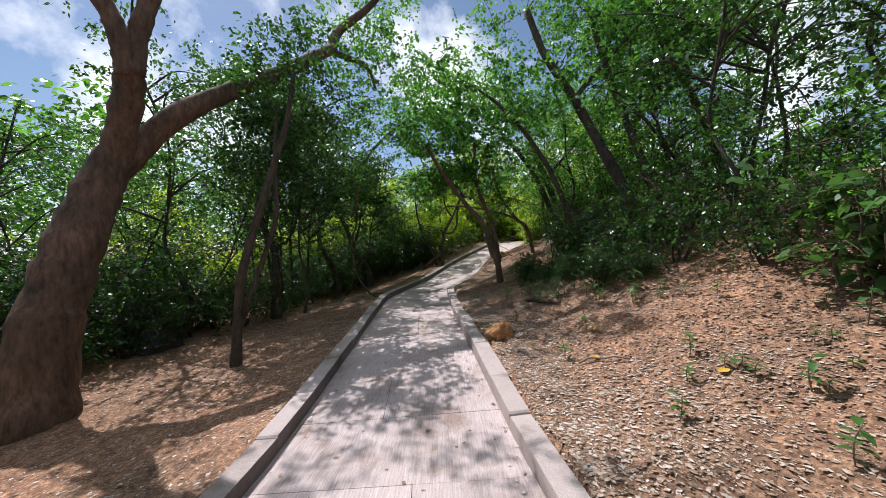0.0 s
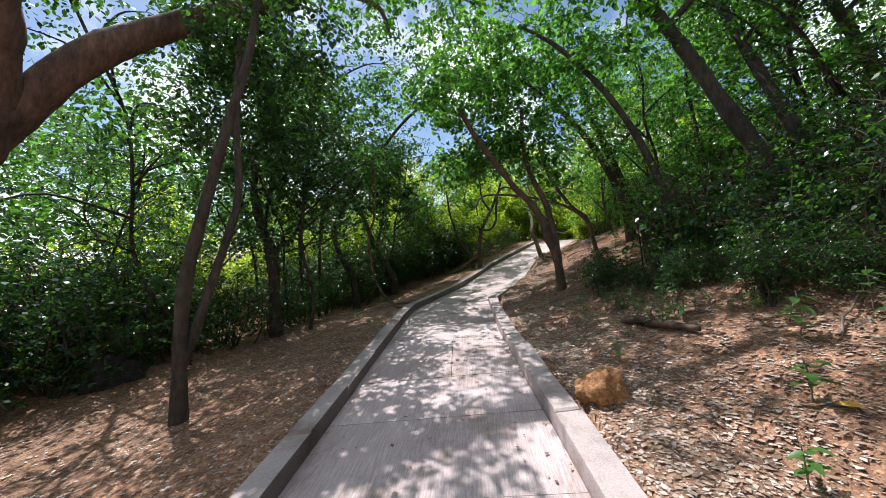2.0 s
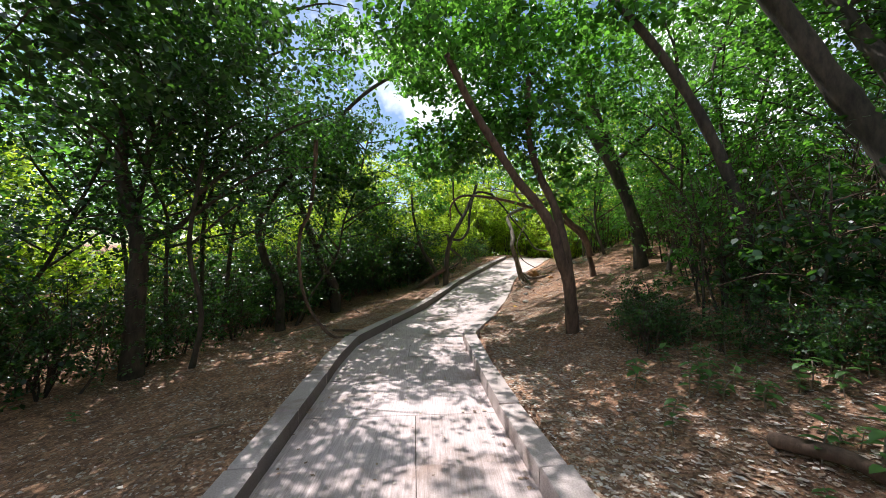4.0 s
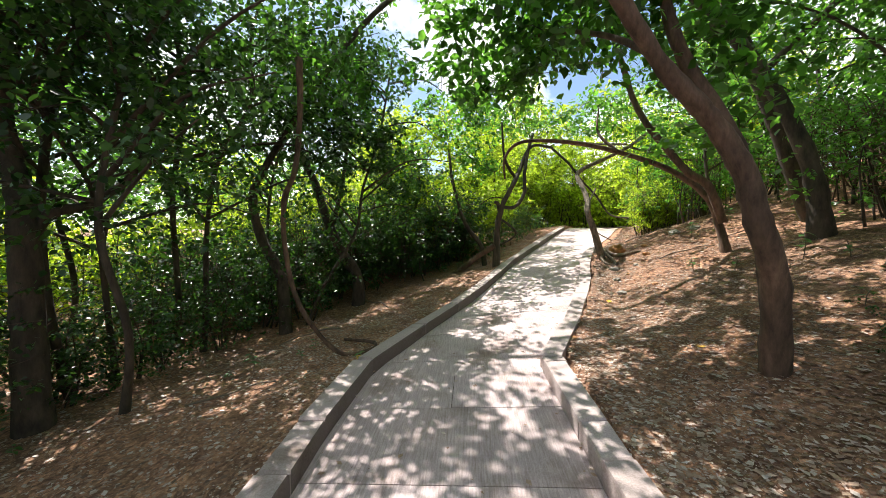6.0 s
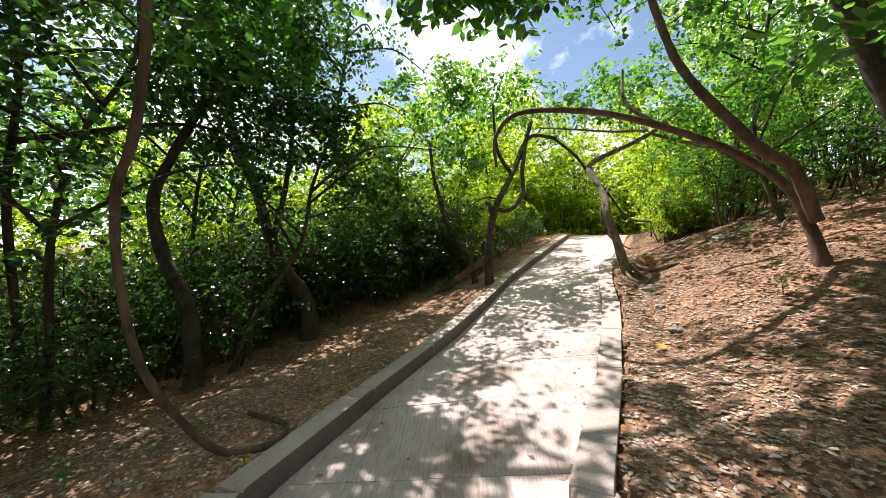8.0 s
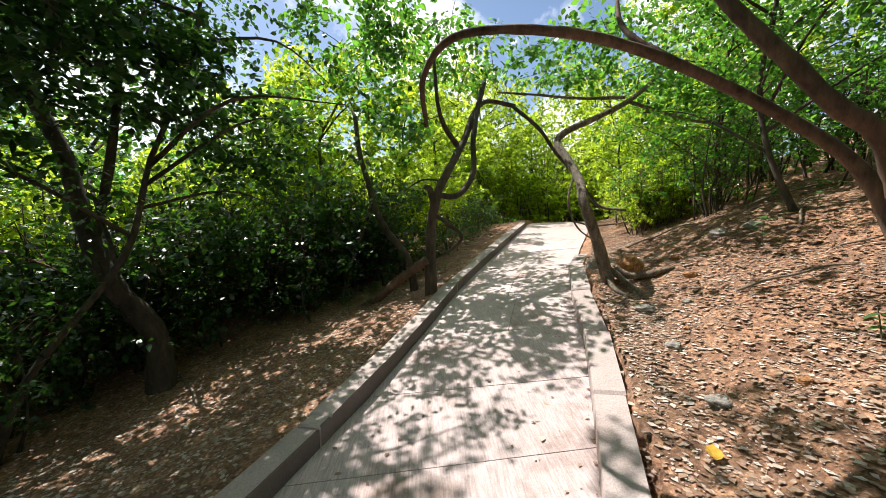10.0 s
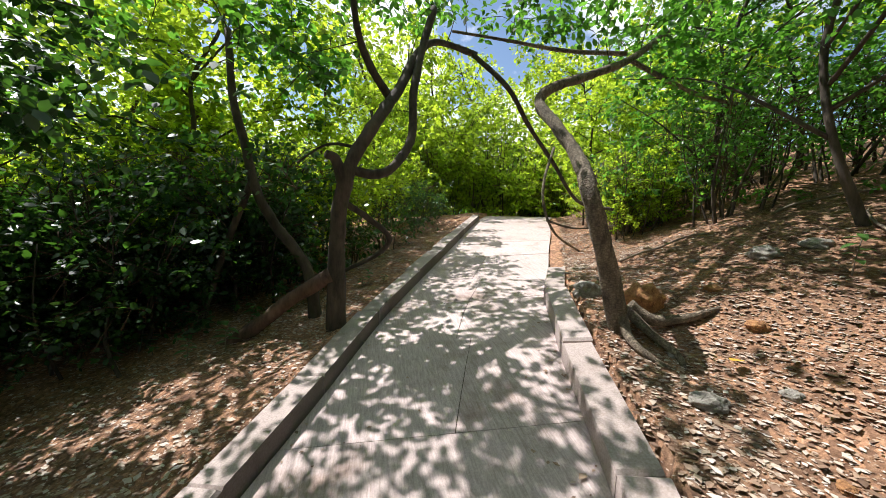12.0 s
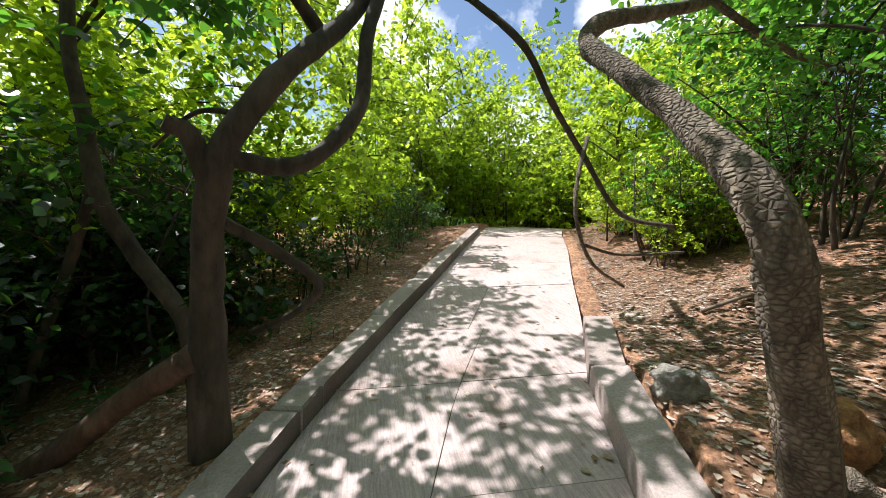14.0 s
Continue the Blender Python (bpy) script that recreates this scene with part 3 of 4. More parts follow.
tree("arching_tree", "slim tree arching over the footpath from the bank", [
    ("trunk", sink([(3.22, 12.70, 0.83), (3.15, 12.80, 1.41), (3.06, 13.00, 1.91), (2.57, 13.20, 2.37), (1.62, 13.00, 2.64), (0.90, 12.90, 2.76), (0.21, 13.00, 2.80), (-0.05, 13.10, 2.57), (-0.04, 13.20, 2.24)]), 0.062, 0.016),
    ("branch", [(3.16, 12.75, 1.5), (2.94, 12.75, 2.02), (2.68, 12.80, 2.24), (2.45, 12.90, 2.57), (2.21, 13.10, 3.03), (2.06, 13.30, 3.50), (1.9, 13.5, 4.3)], 0.065, 0.045),
    ("branch", [(1.7, 13.0, 2.62), (1.5, 13.3, 3.0), (1.6, 13.6, 3.5)], 0.03, 0.012)],
    BARK, [((1.9, 13.7, 4.7), (1.3, 1.1, 0.7), 24), ((3.4, 13.2, 4.2), (1.0, 0.9, 0.8), 26)], LEAF, 35)

tree("twisted_tree", "dark twisted tree bending over the footpath beside the kerb", [
    ("trunk", sink([(-0.02, 15.56, 0.55), (0.0, 15.52, 1.39), (0.06, 15.45, 1.78), (0.13, 15.45, 2.00), (0.31, 15.60, 2.34), (0.55, 16.00, 2.79), (0.76, 16.40, 3.29), (1.04, 16.80, 3.60), (1.55, 16.90, 3.55)]), 0.072, 0.035),
    ("branch", [(1.49, 16.90, 3.56), (1.87, 16.60, 3.09), (2.21, 16.70, 2.69), (2.68, 16.90, 2.27), (3.01, 16.80, 1.78), (3.35, 16.50, 1.67)], 0.033, 0.02),
    ("stub", [(0.06, 15.45, 1.75), (0.00, 15.40, 1.98), (-0.07, 15.35, 2.02)], 0.05, 0.035),
    ("branch", [(0.10, 15.45, 1.92), (0.30, 15.50, 1.89), (0.48, 15.60, 1.98), (0.65, 15.80, 2.28), (0.68, 16.00, 2.75), (0.79, 16.30, 3.28), (0.94, 16.50, 3.82)], 0.042, 0.04),
    ("branch", [(0.46, 15.90, 2.63), (0.28, 15.80, 2.85), (0.18, 15.70, 3.05), (0.13, 15.60, 3.28), (0.1, 15.7, 3.9)], 0.04, 0.022),
    ("branch", [(0.06, 15.50, 1.64), (0.27, 15.60, 1.50), (0.45, 15.70, 1.32), (0.33, 15.80, 1.15), (0.03, 16.00, 0.97)], 0.03, 0.02),
    ("branch", [(0.2, 15.5, 2.1), (-0.1, 15.7, 2.15), (-0.4, 15.9, 2.0)], 0.016, 0.008)],
    BARK_DARK, [((0.1, 15.9, 4.2), (1.0, 0.8, 0.6), 22), ((0.6, 17.2, 4.5), (1.2, 0.9, 0.6), 50), ((-0.6, 16.2, 3.1), (0.6, 0.6, 0.6), 18)], LEAF, 36, 22, 0.1)

tree("dead_tree", "dead brown tree trunk leaning down onto leaf litter", [("trunk", [(-0.05, 15.5, 1.02), (-0.43, 15.70, 0.75), (-0.76, 15.75, 0.48), (-1.25, 15.82, 0.12)], 0.06, 0.07)], BARK, [], LEAF, 37)
tree("understorey_tree", "dark crooked understorey tree behind the kerb", [
    ("trunk", sink([(-0.25, 16.0, 0.4), (-0.36, 16.10, 0.97), (-0.67, 16.20, 1.39), (-0.85, 16.20, 1.75), (-0.97, 16.30, 2.20), (-1.10, 16.40, 2.66), (-1.2, 16.6, 3.4)]), 0.06, 0.035),
    ("branch", [(-0.88, 16.25, 1.88), (-1.20, 16.40, 1.20), (-1.46, 16.30, 0.3)], 0.035, 0.03)],
    BARK_DARK, [((-1.2, 16.6, 3.4), (1.1, 1.0, 0.7), 30), ((-1.0, 16.0, 4.3), (0.9, 0.8, 0.5), 50)], LEAF, 38, 22, 0.1)

tree("scaly_tree", "grey scaly-barked tree with a bent trunk over the footpath", [
    ("trunk", ([(2.07, 14.50, 0.66), (1.87, 14.50, 1.33), (1.73, 14.50, 1.72), (1.81, 14.80, 1.99), (1.82, 15.20, 2.33), (1.79, 15.50, 2.59), (1.94, 15.60, 2.77), (2.54, 15.90, 3.06), (3.19, 16.20, 3.39), (3.93, 16.50, 3.92)]), 0.068, 0.036),
    ("branch", [(3.19, 16.20, 3.39), (3.89, 16.30, 3.22), (4.52, 16.30, 3.08), (5.40, 16.30, 3.08), (5.91, 16.20, 3.26)], 0.03, 0.016),
    ("branch", [(3.15, 16.20, 3.45), (2.53, 16.50, 3.54), (1.89, 16.70, 3.67), (1.22, 16.85, 3.77)], 0.028, 0.016),
    ("branch", [(2.65, 16.85, 2.47), (2.37, 16.50, 2.03), (2.33, 16.40, 1.69), (2.56, 16.50, 1.34), (3.03, 16.70, 1.10)], 0.02, 0.014),
    ("branch", [(2.38, 16.40, 1.51), (2.82, 16.50, 1.42), (3.26, 16.30, 1.47)], 0.014, 0.01),
    ("root", rooted((2.03, 14.50, 0.95), [(1.98, 14.36, 0.05), (1.97, 14.2, 0.03), (2.04, 14.05, -0.01)]), 0.04, 0.016),
    ("root", rooted((2.09, 14.50, 0.97), [(2.22, 14.42, 0.06), (2.4, 14.38, 0.04), (2.58, 14.36, 0.03), (2.75, 14.4, -0.02)]), 0.048, 0.018),
    ("root", rooted((2.06, 14.5, 0.95), [(2.12, 14.3, 0.05), (2.15, 14.12, 0.02), (2.1, 14.0, -0.02)]), 0.036, 0.016),
    ("root", rooted((2.08, 14.52, 0.9), [(2.2, 14.58, 0.03), (2.32, 14.66, -0.02)]), 0.04, 0.02)],
    BARK_GREY, [((3.2, 16.4, 4.2), (1.3, 1.1, 0.7), 60), ((2.2, 16.6, 4.3), (0.9, 0.8, 0.5), 34), ((4.7, 16.6, 3.7), (1.0, 0.8, 0.5), 36)], LEAF, 39, 22, 0.1)


for pts, r, crowns, seed in (
        ([(3.9, 12.0, 1.0), (3.7, 12.1, 2.4), (3.1, 12.5, 4.0), (2.2, 13.0, 5.4), (1.2, 13.6, 6.6)], 0.12, [((0.8, 13.8, 7.0), (1.5, 1.4, 0.9), 70), ((2.4, 12.8, 6.2), (1.4, 1.2, 0.8), 55), ((0.3, 12.6, 5.6), (1.0, 0.9, 0.6), 20), ((1.6, 14.6, 5.6), (1.0, 1.0, 0.7), 18), ((-0.2, 11.4, 6.2), (1.3, 1.0, 1.0), 110), ((-0.3, 11.2, 4.9), (1.1, 0.8, 0.8), 40)], 25),
        ([(-3.83, 13.0, -0.3), (-3.95, 13.10, 0.52), (-4.35, 13.20, 1.22), (-4.56, 13.30, 1.90), (-4.41, 13.40, 2.47), (-3.1, 13.3, 4.2), (-2.2, 13.6, 5.4), (-1.2, 14.2, 6.4)], 0.1, [((-1.0, 14.4, 6.8), (1.3, 1.2, 0.9), 55), ((-2.4, 13.2, 6.0), (1.2, 1.2, 0.9), 50), ((-3.0, 12.8, 3.7), (0.9, 0.8, 0.6), 50)], 26),
        ([(3.2, 8.6, 1.0), (3.0, 8.8, 2.4), (2.4, 9.0, 3.8), (1.6, 9.2, 4.9), (0.9, 9.5, 5.6)], 0.08, [((0.9, 9.6, 5.9), (1.4, 1.2, 0.7), 60), ((2.3, 9.0, 5.2), (1.2, 1.0, 0.8), 50)], 27)):
    tagged(tree("overhanging_tree", "slim forest tree leaning its crown over the footpath", [("trunk", sink(pts), r, r * 0.35)], BARK_DARK, crowns, LEAF, seed, 24, 0.11), group="trees on the bank")


# ---- shrubs and filling trees, a few kinds of each, set out in rows ----
def make_shrub(seed, height, width, clumps, per, size, leaf_mat, label, low=0.1, stem_n=7):
    rng, rs = random.Random(seed), np.random.RandomState(seed)
    t = thing("shrub", 0, 0, 0, label, "shrub", "undergrowth shrubs")
    twigs, cs = [], []
    for k in range(stem_n):
        a, lean = rng.uniform(0, 6.28), rng.uniform(0.1, 0.6) * width
        top = Vector((math.cos(a) * lean, math.sin(a) * lean, height * rng.uniform(0.75, 1.1)))
        foot = Vector((math.cos(a), math.sin(a), 0)) * rng.uniform(0, 0.35 * width) + Vector((0, 0, -0.15))
        m = foot.lerp(top, 0.5) + Vector((rng.uniform(-0.2, 0.2), rng.uniform(-0.2, 0.2), 0.1))
        v, f = tube([foot, foot.lerp(m, 0.5) + Vector((rng.uniform(-0.08, 0.08), rng.uniform(-0.08, 0.08), 0)), m, top], rng.uniform(0.012, 0.03), 0.005, rng, 5, 0.12, 3)
        part("stem", mesh_of("stem", v, f, BARK_DARK), t)
        for j in range(6):
            b = foot.lerp(top, rng.uniform(0.2, 0.9))
            e = b + Vector((rng.uniform(-0.5, 0.5) * width, rng.uniform(-0.5, 0.5) * width, rng.uniform(-0.1, 0.4) * height))
            twigs.append(([b, b.lerp(e, 0.5) + Vector((0, 0, 0.08)), e], 0.009, 0.003))
            cs += [b.lerp(e, rng.uniform(0.4, 1.1)) for _ in range(max(1, clumps // (stem_n * 6)))]
    tagged(part("twig_tangle", tubes("twig_tangle", twigs, BARK, rng, 3), t), kind="stuff")
    cs = np.array(cs) + rs.normal(0, 0.1 * width, (len(cs), 3))
    cs[:, 2] = np.maximum(cs[:, 2], low * height + rs.uniform(0, 0.2, len(cs)))
    part("foliage", leaves("foliage", cs, rs.uniform(0.07, 0.2, len(cs)), per, size, leaf_mat, rs), t)
    return t


def make_tree(seed, height, spread, clumps, per, size, leaf_mat, label, first=0.35, thick=0.015, limb_n=13, bark=None):
    rng, rs = random.Random(seed), np.random.RandomState(seed)
    t = thing("forest_tree", 0, 0, 0, label, "tree", "surrounding forest trees")
    p, trunk = Vector((0, 0, -0.2)), []
    lean = Vector((rng.uniform(-0.25, 0.25), rng.uniform(-0.25, 0.25), 0))
    for k in range(7):
        trunk.append(p.copy())
        p += Vector((rng.uniform(-0.42, 0.42), rng.uniform(-0.42, 0.42), height / 6)) + lean * height / 6
    v, f = tube(trunk, thick * height ** 0.8, 0.02, rng, 9, 0.14, 5, 0.4)
    part("trunk", mesh_of("trunk", v, f, bark or BARK_DARK), t)
    cs = []
    for k in range(limb_n):
        h = first + (0.97 - first) * (k + rng.uniform(0, 1)) / limb_n
        i = min(int(h * 6), 5)
        b = trunk[i].lerp(trunk[i + 1], h * 6 - i)
        a, ln = rng.uniform(0, 6.28), spread * rng.uniform(0.55, 1.1) * (1.15 - 0.45 * h)
        e = b + Vector((math.cos(a) * ln, math.sin(a) * ln, ln * rng.uniform(-0.1, 0.7)))
        m = b.lerp(e, 0.5) + Vector((rng.uniform(-0.1, 0.1), rng.uniform(-0.1, 0.1), 0.14)) * ln
        v, f = tube([b, m, e], 0.012 + 0.008 * ln, 0.006, rng, 5, 0.12, 4)
        part("limb", mesh_of("limb", v, f, bark or BARK_DARK), t)
        for j in range(clumps // limb_n):
            c = b.lerp(e, rng.uniform(0.25, 1.1)) + Vector((rng.gauss(0, 0.3), rng.gauss(0, 0.3), rng.gauss(0.05, 0.25))) * spread * 0.5
            cs.append(c)
    part("crown", leaves("crown", np.array(cs), rs.uniform(0.1, 0.28, len(cs)), per, size, leaf_mat, rs), t)
    return t


# copies keep the made one's scale, so the made ones are moved to their own places last
def scatter(kinds, spots, seed):
    rng = random.Random(seed)
    firsts = {}
    for x, y, s in spots:
        k = rng.randrange(len(kinds))
        m = pose(x, y, on_ground(x, y), 0, 0, rng.uniform(0, 360)) @ Matrix.Diagonal((s, s, s * rng.uniform(0.88, 1.12), 1))
        if k in firsts:
            copy_thing(kinds[k], m)
        else:
            firsts[k] = m
    for k, ob in enumerate(kinds):
        if k in firsts:
            ob.matrix_basis = firsts[k]
        else:
            for o in (*ob.children_recursive, ob):
                bpy.data.objects.remove(o)


rng = random.Random(5)
# dark and bright kinds carry shade and sunlight in their leaf colours
DARK_SHRUBS = [make_shrub(40 + k, 1.5, 1.5, 110, 24, 0.07, LEAF_SHADED, "dense shrub with thin tangled stems, leaves darkened for shade") for k in range(4)]
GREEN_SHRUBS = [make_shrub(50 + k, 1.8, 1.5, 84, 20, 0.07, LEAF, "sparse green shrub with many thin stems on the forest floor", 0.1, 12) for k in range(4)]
BRIGHT_SHRUBS = [make_shrub(60 + k, 2.1, 1.9, 120, 26, 0.1, LEAF_SUNLIT, "sunlit yellow-green shrub in a clearing") for k in range(3)]

LEFT_FRONT = ([-4, 5, 6.5, 8, 9, 11, 13.5, 15, 17, 24], [-7.8, -7.8, -6.9, -5.7, -4.9, -4.5, -4.0, -2.9, -0.3, 3.3])
RIGHT_FRONT = ([-4, 1, 4, 6.2, 8, 10, 11.2, 13, 15, 17, 20, 24], [5.0, 4.4, 3.9, 3.2, 2.7, 3.0, 4.2, 5.4, 5.2, 4.0, 5.2, 7.6])
dark_spots, green_spots, bright_spots = [], [], []
y = -3.0
while y < 23:
    front = float(np.interp(y, *LEFT_FRONT))
    for row in range(2):
        spot = (front - row * 1.1 - rng.uniform(0.1, 0.5), y + rng.uniform(-0.4, 0.4), rng.uniform(0.5, 0.8) if 7.5 < y < 12.5 else rng.uniform(0.7, 1.1))
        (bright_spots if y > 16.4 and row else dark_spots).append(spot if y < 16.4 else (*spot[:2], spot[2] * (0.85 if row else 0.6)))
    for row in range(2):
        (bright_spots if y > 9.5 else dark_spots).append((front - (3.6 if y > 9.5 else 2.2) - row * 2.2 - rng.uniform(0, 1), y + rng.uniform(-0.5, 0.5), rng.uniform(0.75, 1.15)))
    y += 1.0
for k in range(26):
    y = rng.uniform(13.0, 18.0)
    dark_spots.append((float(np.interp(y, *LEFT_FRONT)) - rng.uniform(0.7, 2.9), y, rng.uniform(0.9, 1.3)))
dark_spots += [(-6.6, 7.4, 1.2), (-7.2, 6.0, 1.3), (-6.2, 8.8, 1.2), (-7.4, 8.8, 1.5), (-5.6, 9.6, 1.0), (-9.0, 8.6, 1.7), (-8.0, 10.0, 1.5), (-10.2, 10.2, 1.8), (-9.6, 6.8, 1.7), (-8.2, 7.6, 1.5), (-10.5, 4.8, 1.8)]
y = 0.0
while y < 23:
    front = float(np.interp(y, *RIGHT_FRONT))
    for row in range(3):
        spot = (front + row * 1.3 + rng.uniform(0.1, 0.5), y + rng.uniform(-0.4, 0.4), rng.uniform(0.6, 1.05) + 0.12 * row)
        (bright_spots if y > 19.5 else dark_spots if y < 9.0 and row < 2 and rng.random() < 0.8 else green_spots).append(spot)
    y += 1.15
for k in range(46):
    bright_spots.append((rng.uniform(-4, 11), rng.uniform(24.5, 31), rng.uniform(0.9, 1.6)))
for k in range(20):
    bright_spots.append((rng.uniform(4.5, 9.5), rng.uniform(25.6, 28.5), rng.uniform(0.5, 0.9)))
for k in range(26):
    y = rng.uniform(17.3, 24.0)
    bright_spots.append((float(right_x(y)) + rng.uniform(1.0, 2.0), y, rng.uniform(0.3, 0.55)))
bright_spots = [(x, y, s) for x, y, s in bright_spots if not (left_x(y) - 0.4 - 0.7 * s < x < right_x(y) + 0.4 + 0.7 * s and y < 25)]
BIG_LEAVED = [make_shrub(66, 1.3, 1.2, 60, 12, 0.16, LEAF_LOW, "broad-leaved green shrub catching sunlight on the bank")]
scatter(BIG_LEAVED, [(4.15, 3.2, 1.0), (3.9, 2.2, 0.6), (3.3, 8.9, 0.6)], 19)
for k in range(26):
    y = rng.uniform(5.6, 9.6)
    dark_spots.append((float(np.interp(y, *RIGHT_FRONT)) + rng.uniform(-0.9, 1.0), y, rng.uniform(0.2, 0.42)))
scatter(DARK_SHRUBS, dark_spots, 1)
scatter(GREEN_SHRUBS, green_spots, 2)
scatter(BRIGHT_SHRUBS, bright_spots, 3)

# the trees' leaf colours likewise hold the shade or sun they stand in
DARK_TREES = [make_tree(70 + k, 6.5, 2.4, 168, 26, 0.08, LEAF_SHADED, "tall forest tree with small leaves darkened for shade", 0.3, 0.009, 15) for k in range(4)]
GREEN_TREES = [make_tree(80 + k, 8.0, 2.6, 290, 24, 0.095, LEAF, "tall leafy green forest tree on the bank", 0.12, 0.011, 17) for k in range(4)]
BRIGHT_TREES = [make_tree(90 + k, 5.5, 2.3, 230, 26, 0.13, LEAF_SUNLIT, "sunlit bright green forest tree", 0.12) for k in range(3)]
scatter(DARK_TREES, [(-5.8, 9.2, 1.0), (-4.9, 11.0, 0.85), (-4.6, 12.0, 1.0), (-3.7, 13.4, 0.85), (-4.9, 14.6, 0.95), (-6.2, 11.4, 1.0), (-5.6, 16.6, 0.9),
                     (-8.2, 3.0, 1.0), (-7.4, -0.5, 1.0), (-8.6, 6.0, 0.85), (-5.2, 12.3, 1.1), (-4.0, 10.2, 0.95), (-5.0, 10.6, 1.2), (-7.2, 8.4, 0.7), (-8.6, 10.0, 0.75), (-7.0, 10.4, 0.8), (-9.6, 8.0, 0.75), (-10.0, 11.5, 0.9),
                     (5.4, 7.0, 0.9), (7.2, 5.6, 1.1), (6.4, 3.4, 1.05), (8.6, 1.6, 1.1), (9.4, 7.6, 1.2), (4.9, 5.2, 0.8), (6.0, 6.6, 1.15), (5.6, 4.0, 1.0), (7.6, 8.2, 1.2)], 4)
scatter(GREEN_TREES, [(3.6, 10.8, 0.7), (5.3, 11.6, 0.9), (6.2, 9.4, 1.0), (6.8, 12.8, 1.0), (8.8, 11.0, 1.1), (6.4, 15.4, 0.9), (8.6, 14.2, 1.0), (5.6, 17.2, 0.75), (7.8, 17.6, 0.9),
                      (11.2, 12.6, 1.2), (4.8, -2.5, 1.0), (-3.8, -3.0, 0.9), (0.6, -7.0, 1.1), (10.5, 4.4, 1.1), (4.4, 14.6, 0.65), (10.6, 16.4, 1.0)], 5)
scatter(BRIGHT_TREES, [(-2.9, 18.0, 0.8), (-0.9, 19.9, 0.75), (0.6, 21.6, 0.78), (-4.0, 18.6, 0.85), (-3.0, 21.5, 0.8), (1.8, 25.4, 0.7), (2.9, 25.6, 0.75), (5.4, 30.5, 0.9), (4.9, 18.9, 0.62), (6.5, 20.8, 0.8), (7.9, 23.6, 0.95), (9.2, 20.2, 1.0), (3.6, 29.6, 1.2), (6.4, 30.6, 1.3), (8.8, 29.6, 1.2), (1.4, 28.0, 1.1),
                       (-0.6, 25.5, 0.95), (11.0, 25.5, 1.2), (-5.5, 24.0, 0.9), (-8.0, 18.0, 0.85), (-10.0, 13.0, 0.8)], 6)


# ---- the wood beyond, too dense to count ----
def far_wood():
    rs = np.random.RandomState(9)
    a = rs.uniform(0, 2 * np.pi, 5200)
    d = rs.uniform(16, 30, 5200)
    c = np.stack([1 + d * np.cos(a), 10 + d * 1.05 * np.sin(a), rs.uniform(0.2, 1.0, 5200) ** 1.1 * (4.5 + 2.5 * np.sin(3 * a) + 1.5 * np.sin(7 * a + 1))], 1)
    # lower and farther off where the path runs out into the sun
    open_end = np.abs(a - 1.25) < 0.5
    c[open_end, :2] += np.array([1.5, 6.0])
    c[open_end, 2] *= 0.6
    c[:, 2] += 0.8
    tagged(part("far_woods", leaves("far_woods", c, rs.uniform(0.3, 0.6, len(c)), 22, 0.3, LEAF, rs, 0.3)), "dense green woodland closing off the distance", "woodland", kind="stuff")


far_wood()


# ---- rocks ----
def rock(name, x, y, r, flat, mat, label, seed, sink_by=0.35, jag=0.0):
    bm = bmesh.new()
    bmesh.ops.create_icosphere(bm, subdivisions=4, radius=1.0)
    o = Vector((seed * 3.1, seed * 1.7, 0))
    for v in bm.verts:
        n = 0.3 * noise.noise(v.co * 1.3 + o) + 0.24 * noise.noise(v.co * 3.0 + o) + 0.12 * abs(noise.noise(v.co * 6 + o)) - 0.1 * abs(noise.noise(v.co * 11 + o))
        n += jag * (abs(noise.noise(v.co * 2.2 + o)) - 0.5 * abs(noise.noise(v.co * 5 - o)) + 0.2 * noise.cell(v.co * 3.5 + o))
        v.co *= 1 + n
        v.co = Vector((v.co.x * r, v.co.y * r * 0.85, v.co.z * r * flat))
    me = bpy.data.meshes.new(name)
    bm.to_mesh(me)
    bm.free()
    me.materials.append(mat)
    me.polygons.foreach_set("use_smooth", [True] * len(me.polygons))
    ob = part(name, me)
    ob.matrix_basis = pose(x, y, on_ground(x, y) + r * flat * (1 - 2 * sink_by) * 0.6, 0, 0, seed * 47)
    return tagged(ob, label, "rock")


rock("rock", 0.84, 5.35, 0.2, 0.8, ROCK_RED, "rough orange-brown rock against the kerb", 1, 0.3, 0.28)
rock("boulder", -6.1, 7.6, 0.45, 0.8, ROCK_DARK, "dark rounded boulder in shade under shrubs", 2)
rock("rock", 2.4, 14.74, 0.15, 0.95, ROCK_RED, "rusty red stone beside tree roots", 3, 0.12)
rock("rock", 2.2, 15.2, 0.12, 0.8, ROCK_GREY, "small weathered grey stone beside the kerb", 4)
rock("rock", 3.55, 14.75, 0.13, 0.5, ROCK_GREY, "pale flat stone in leaf litter", 5)
rock("rock", 3.85, 14.6, 0.1, 0.5, ROCK_GREY, "pale flat stone in leaf litter", 6)
rock("rock", 2.0, 13.75, 0.09, 0.45, ROCK_GREY, "small flat stone in leaf litter", 7)
for k, (x, y) in enumerate(((2.0, 13.2), (2.3, 13.6), (1.75, 13.0), (2.7, 14.1), (2.15, 14.15), (2.5, 15.3), (2.9, 14.6), (1.6, 12.4), (3.3, 15.2), (2.0, 12.3))):
    rock("stone", x, y, 0.035 + 0.012 * (k % 4), 0.55, ROCK_GREY if k % 3 else ROCK_RED, "small pale stone half buried in litter", 20 + k)
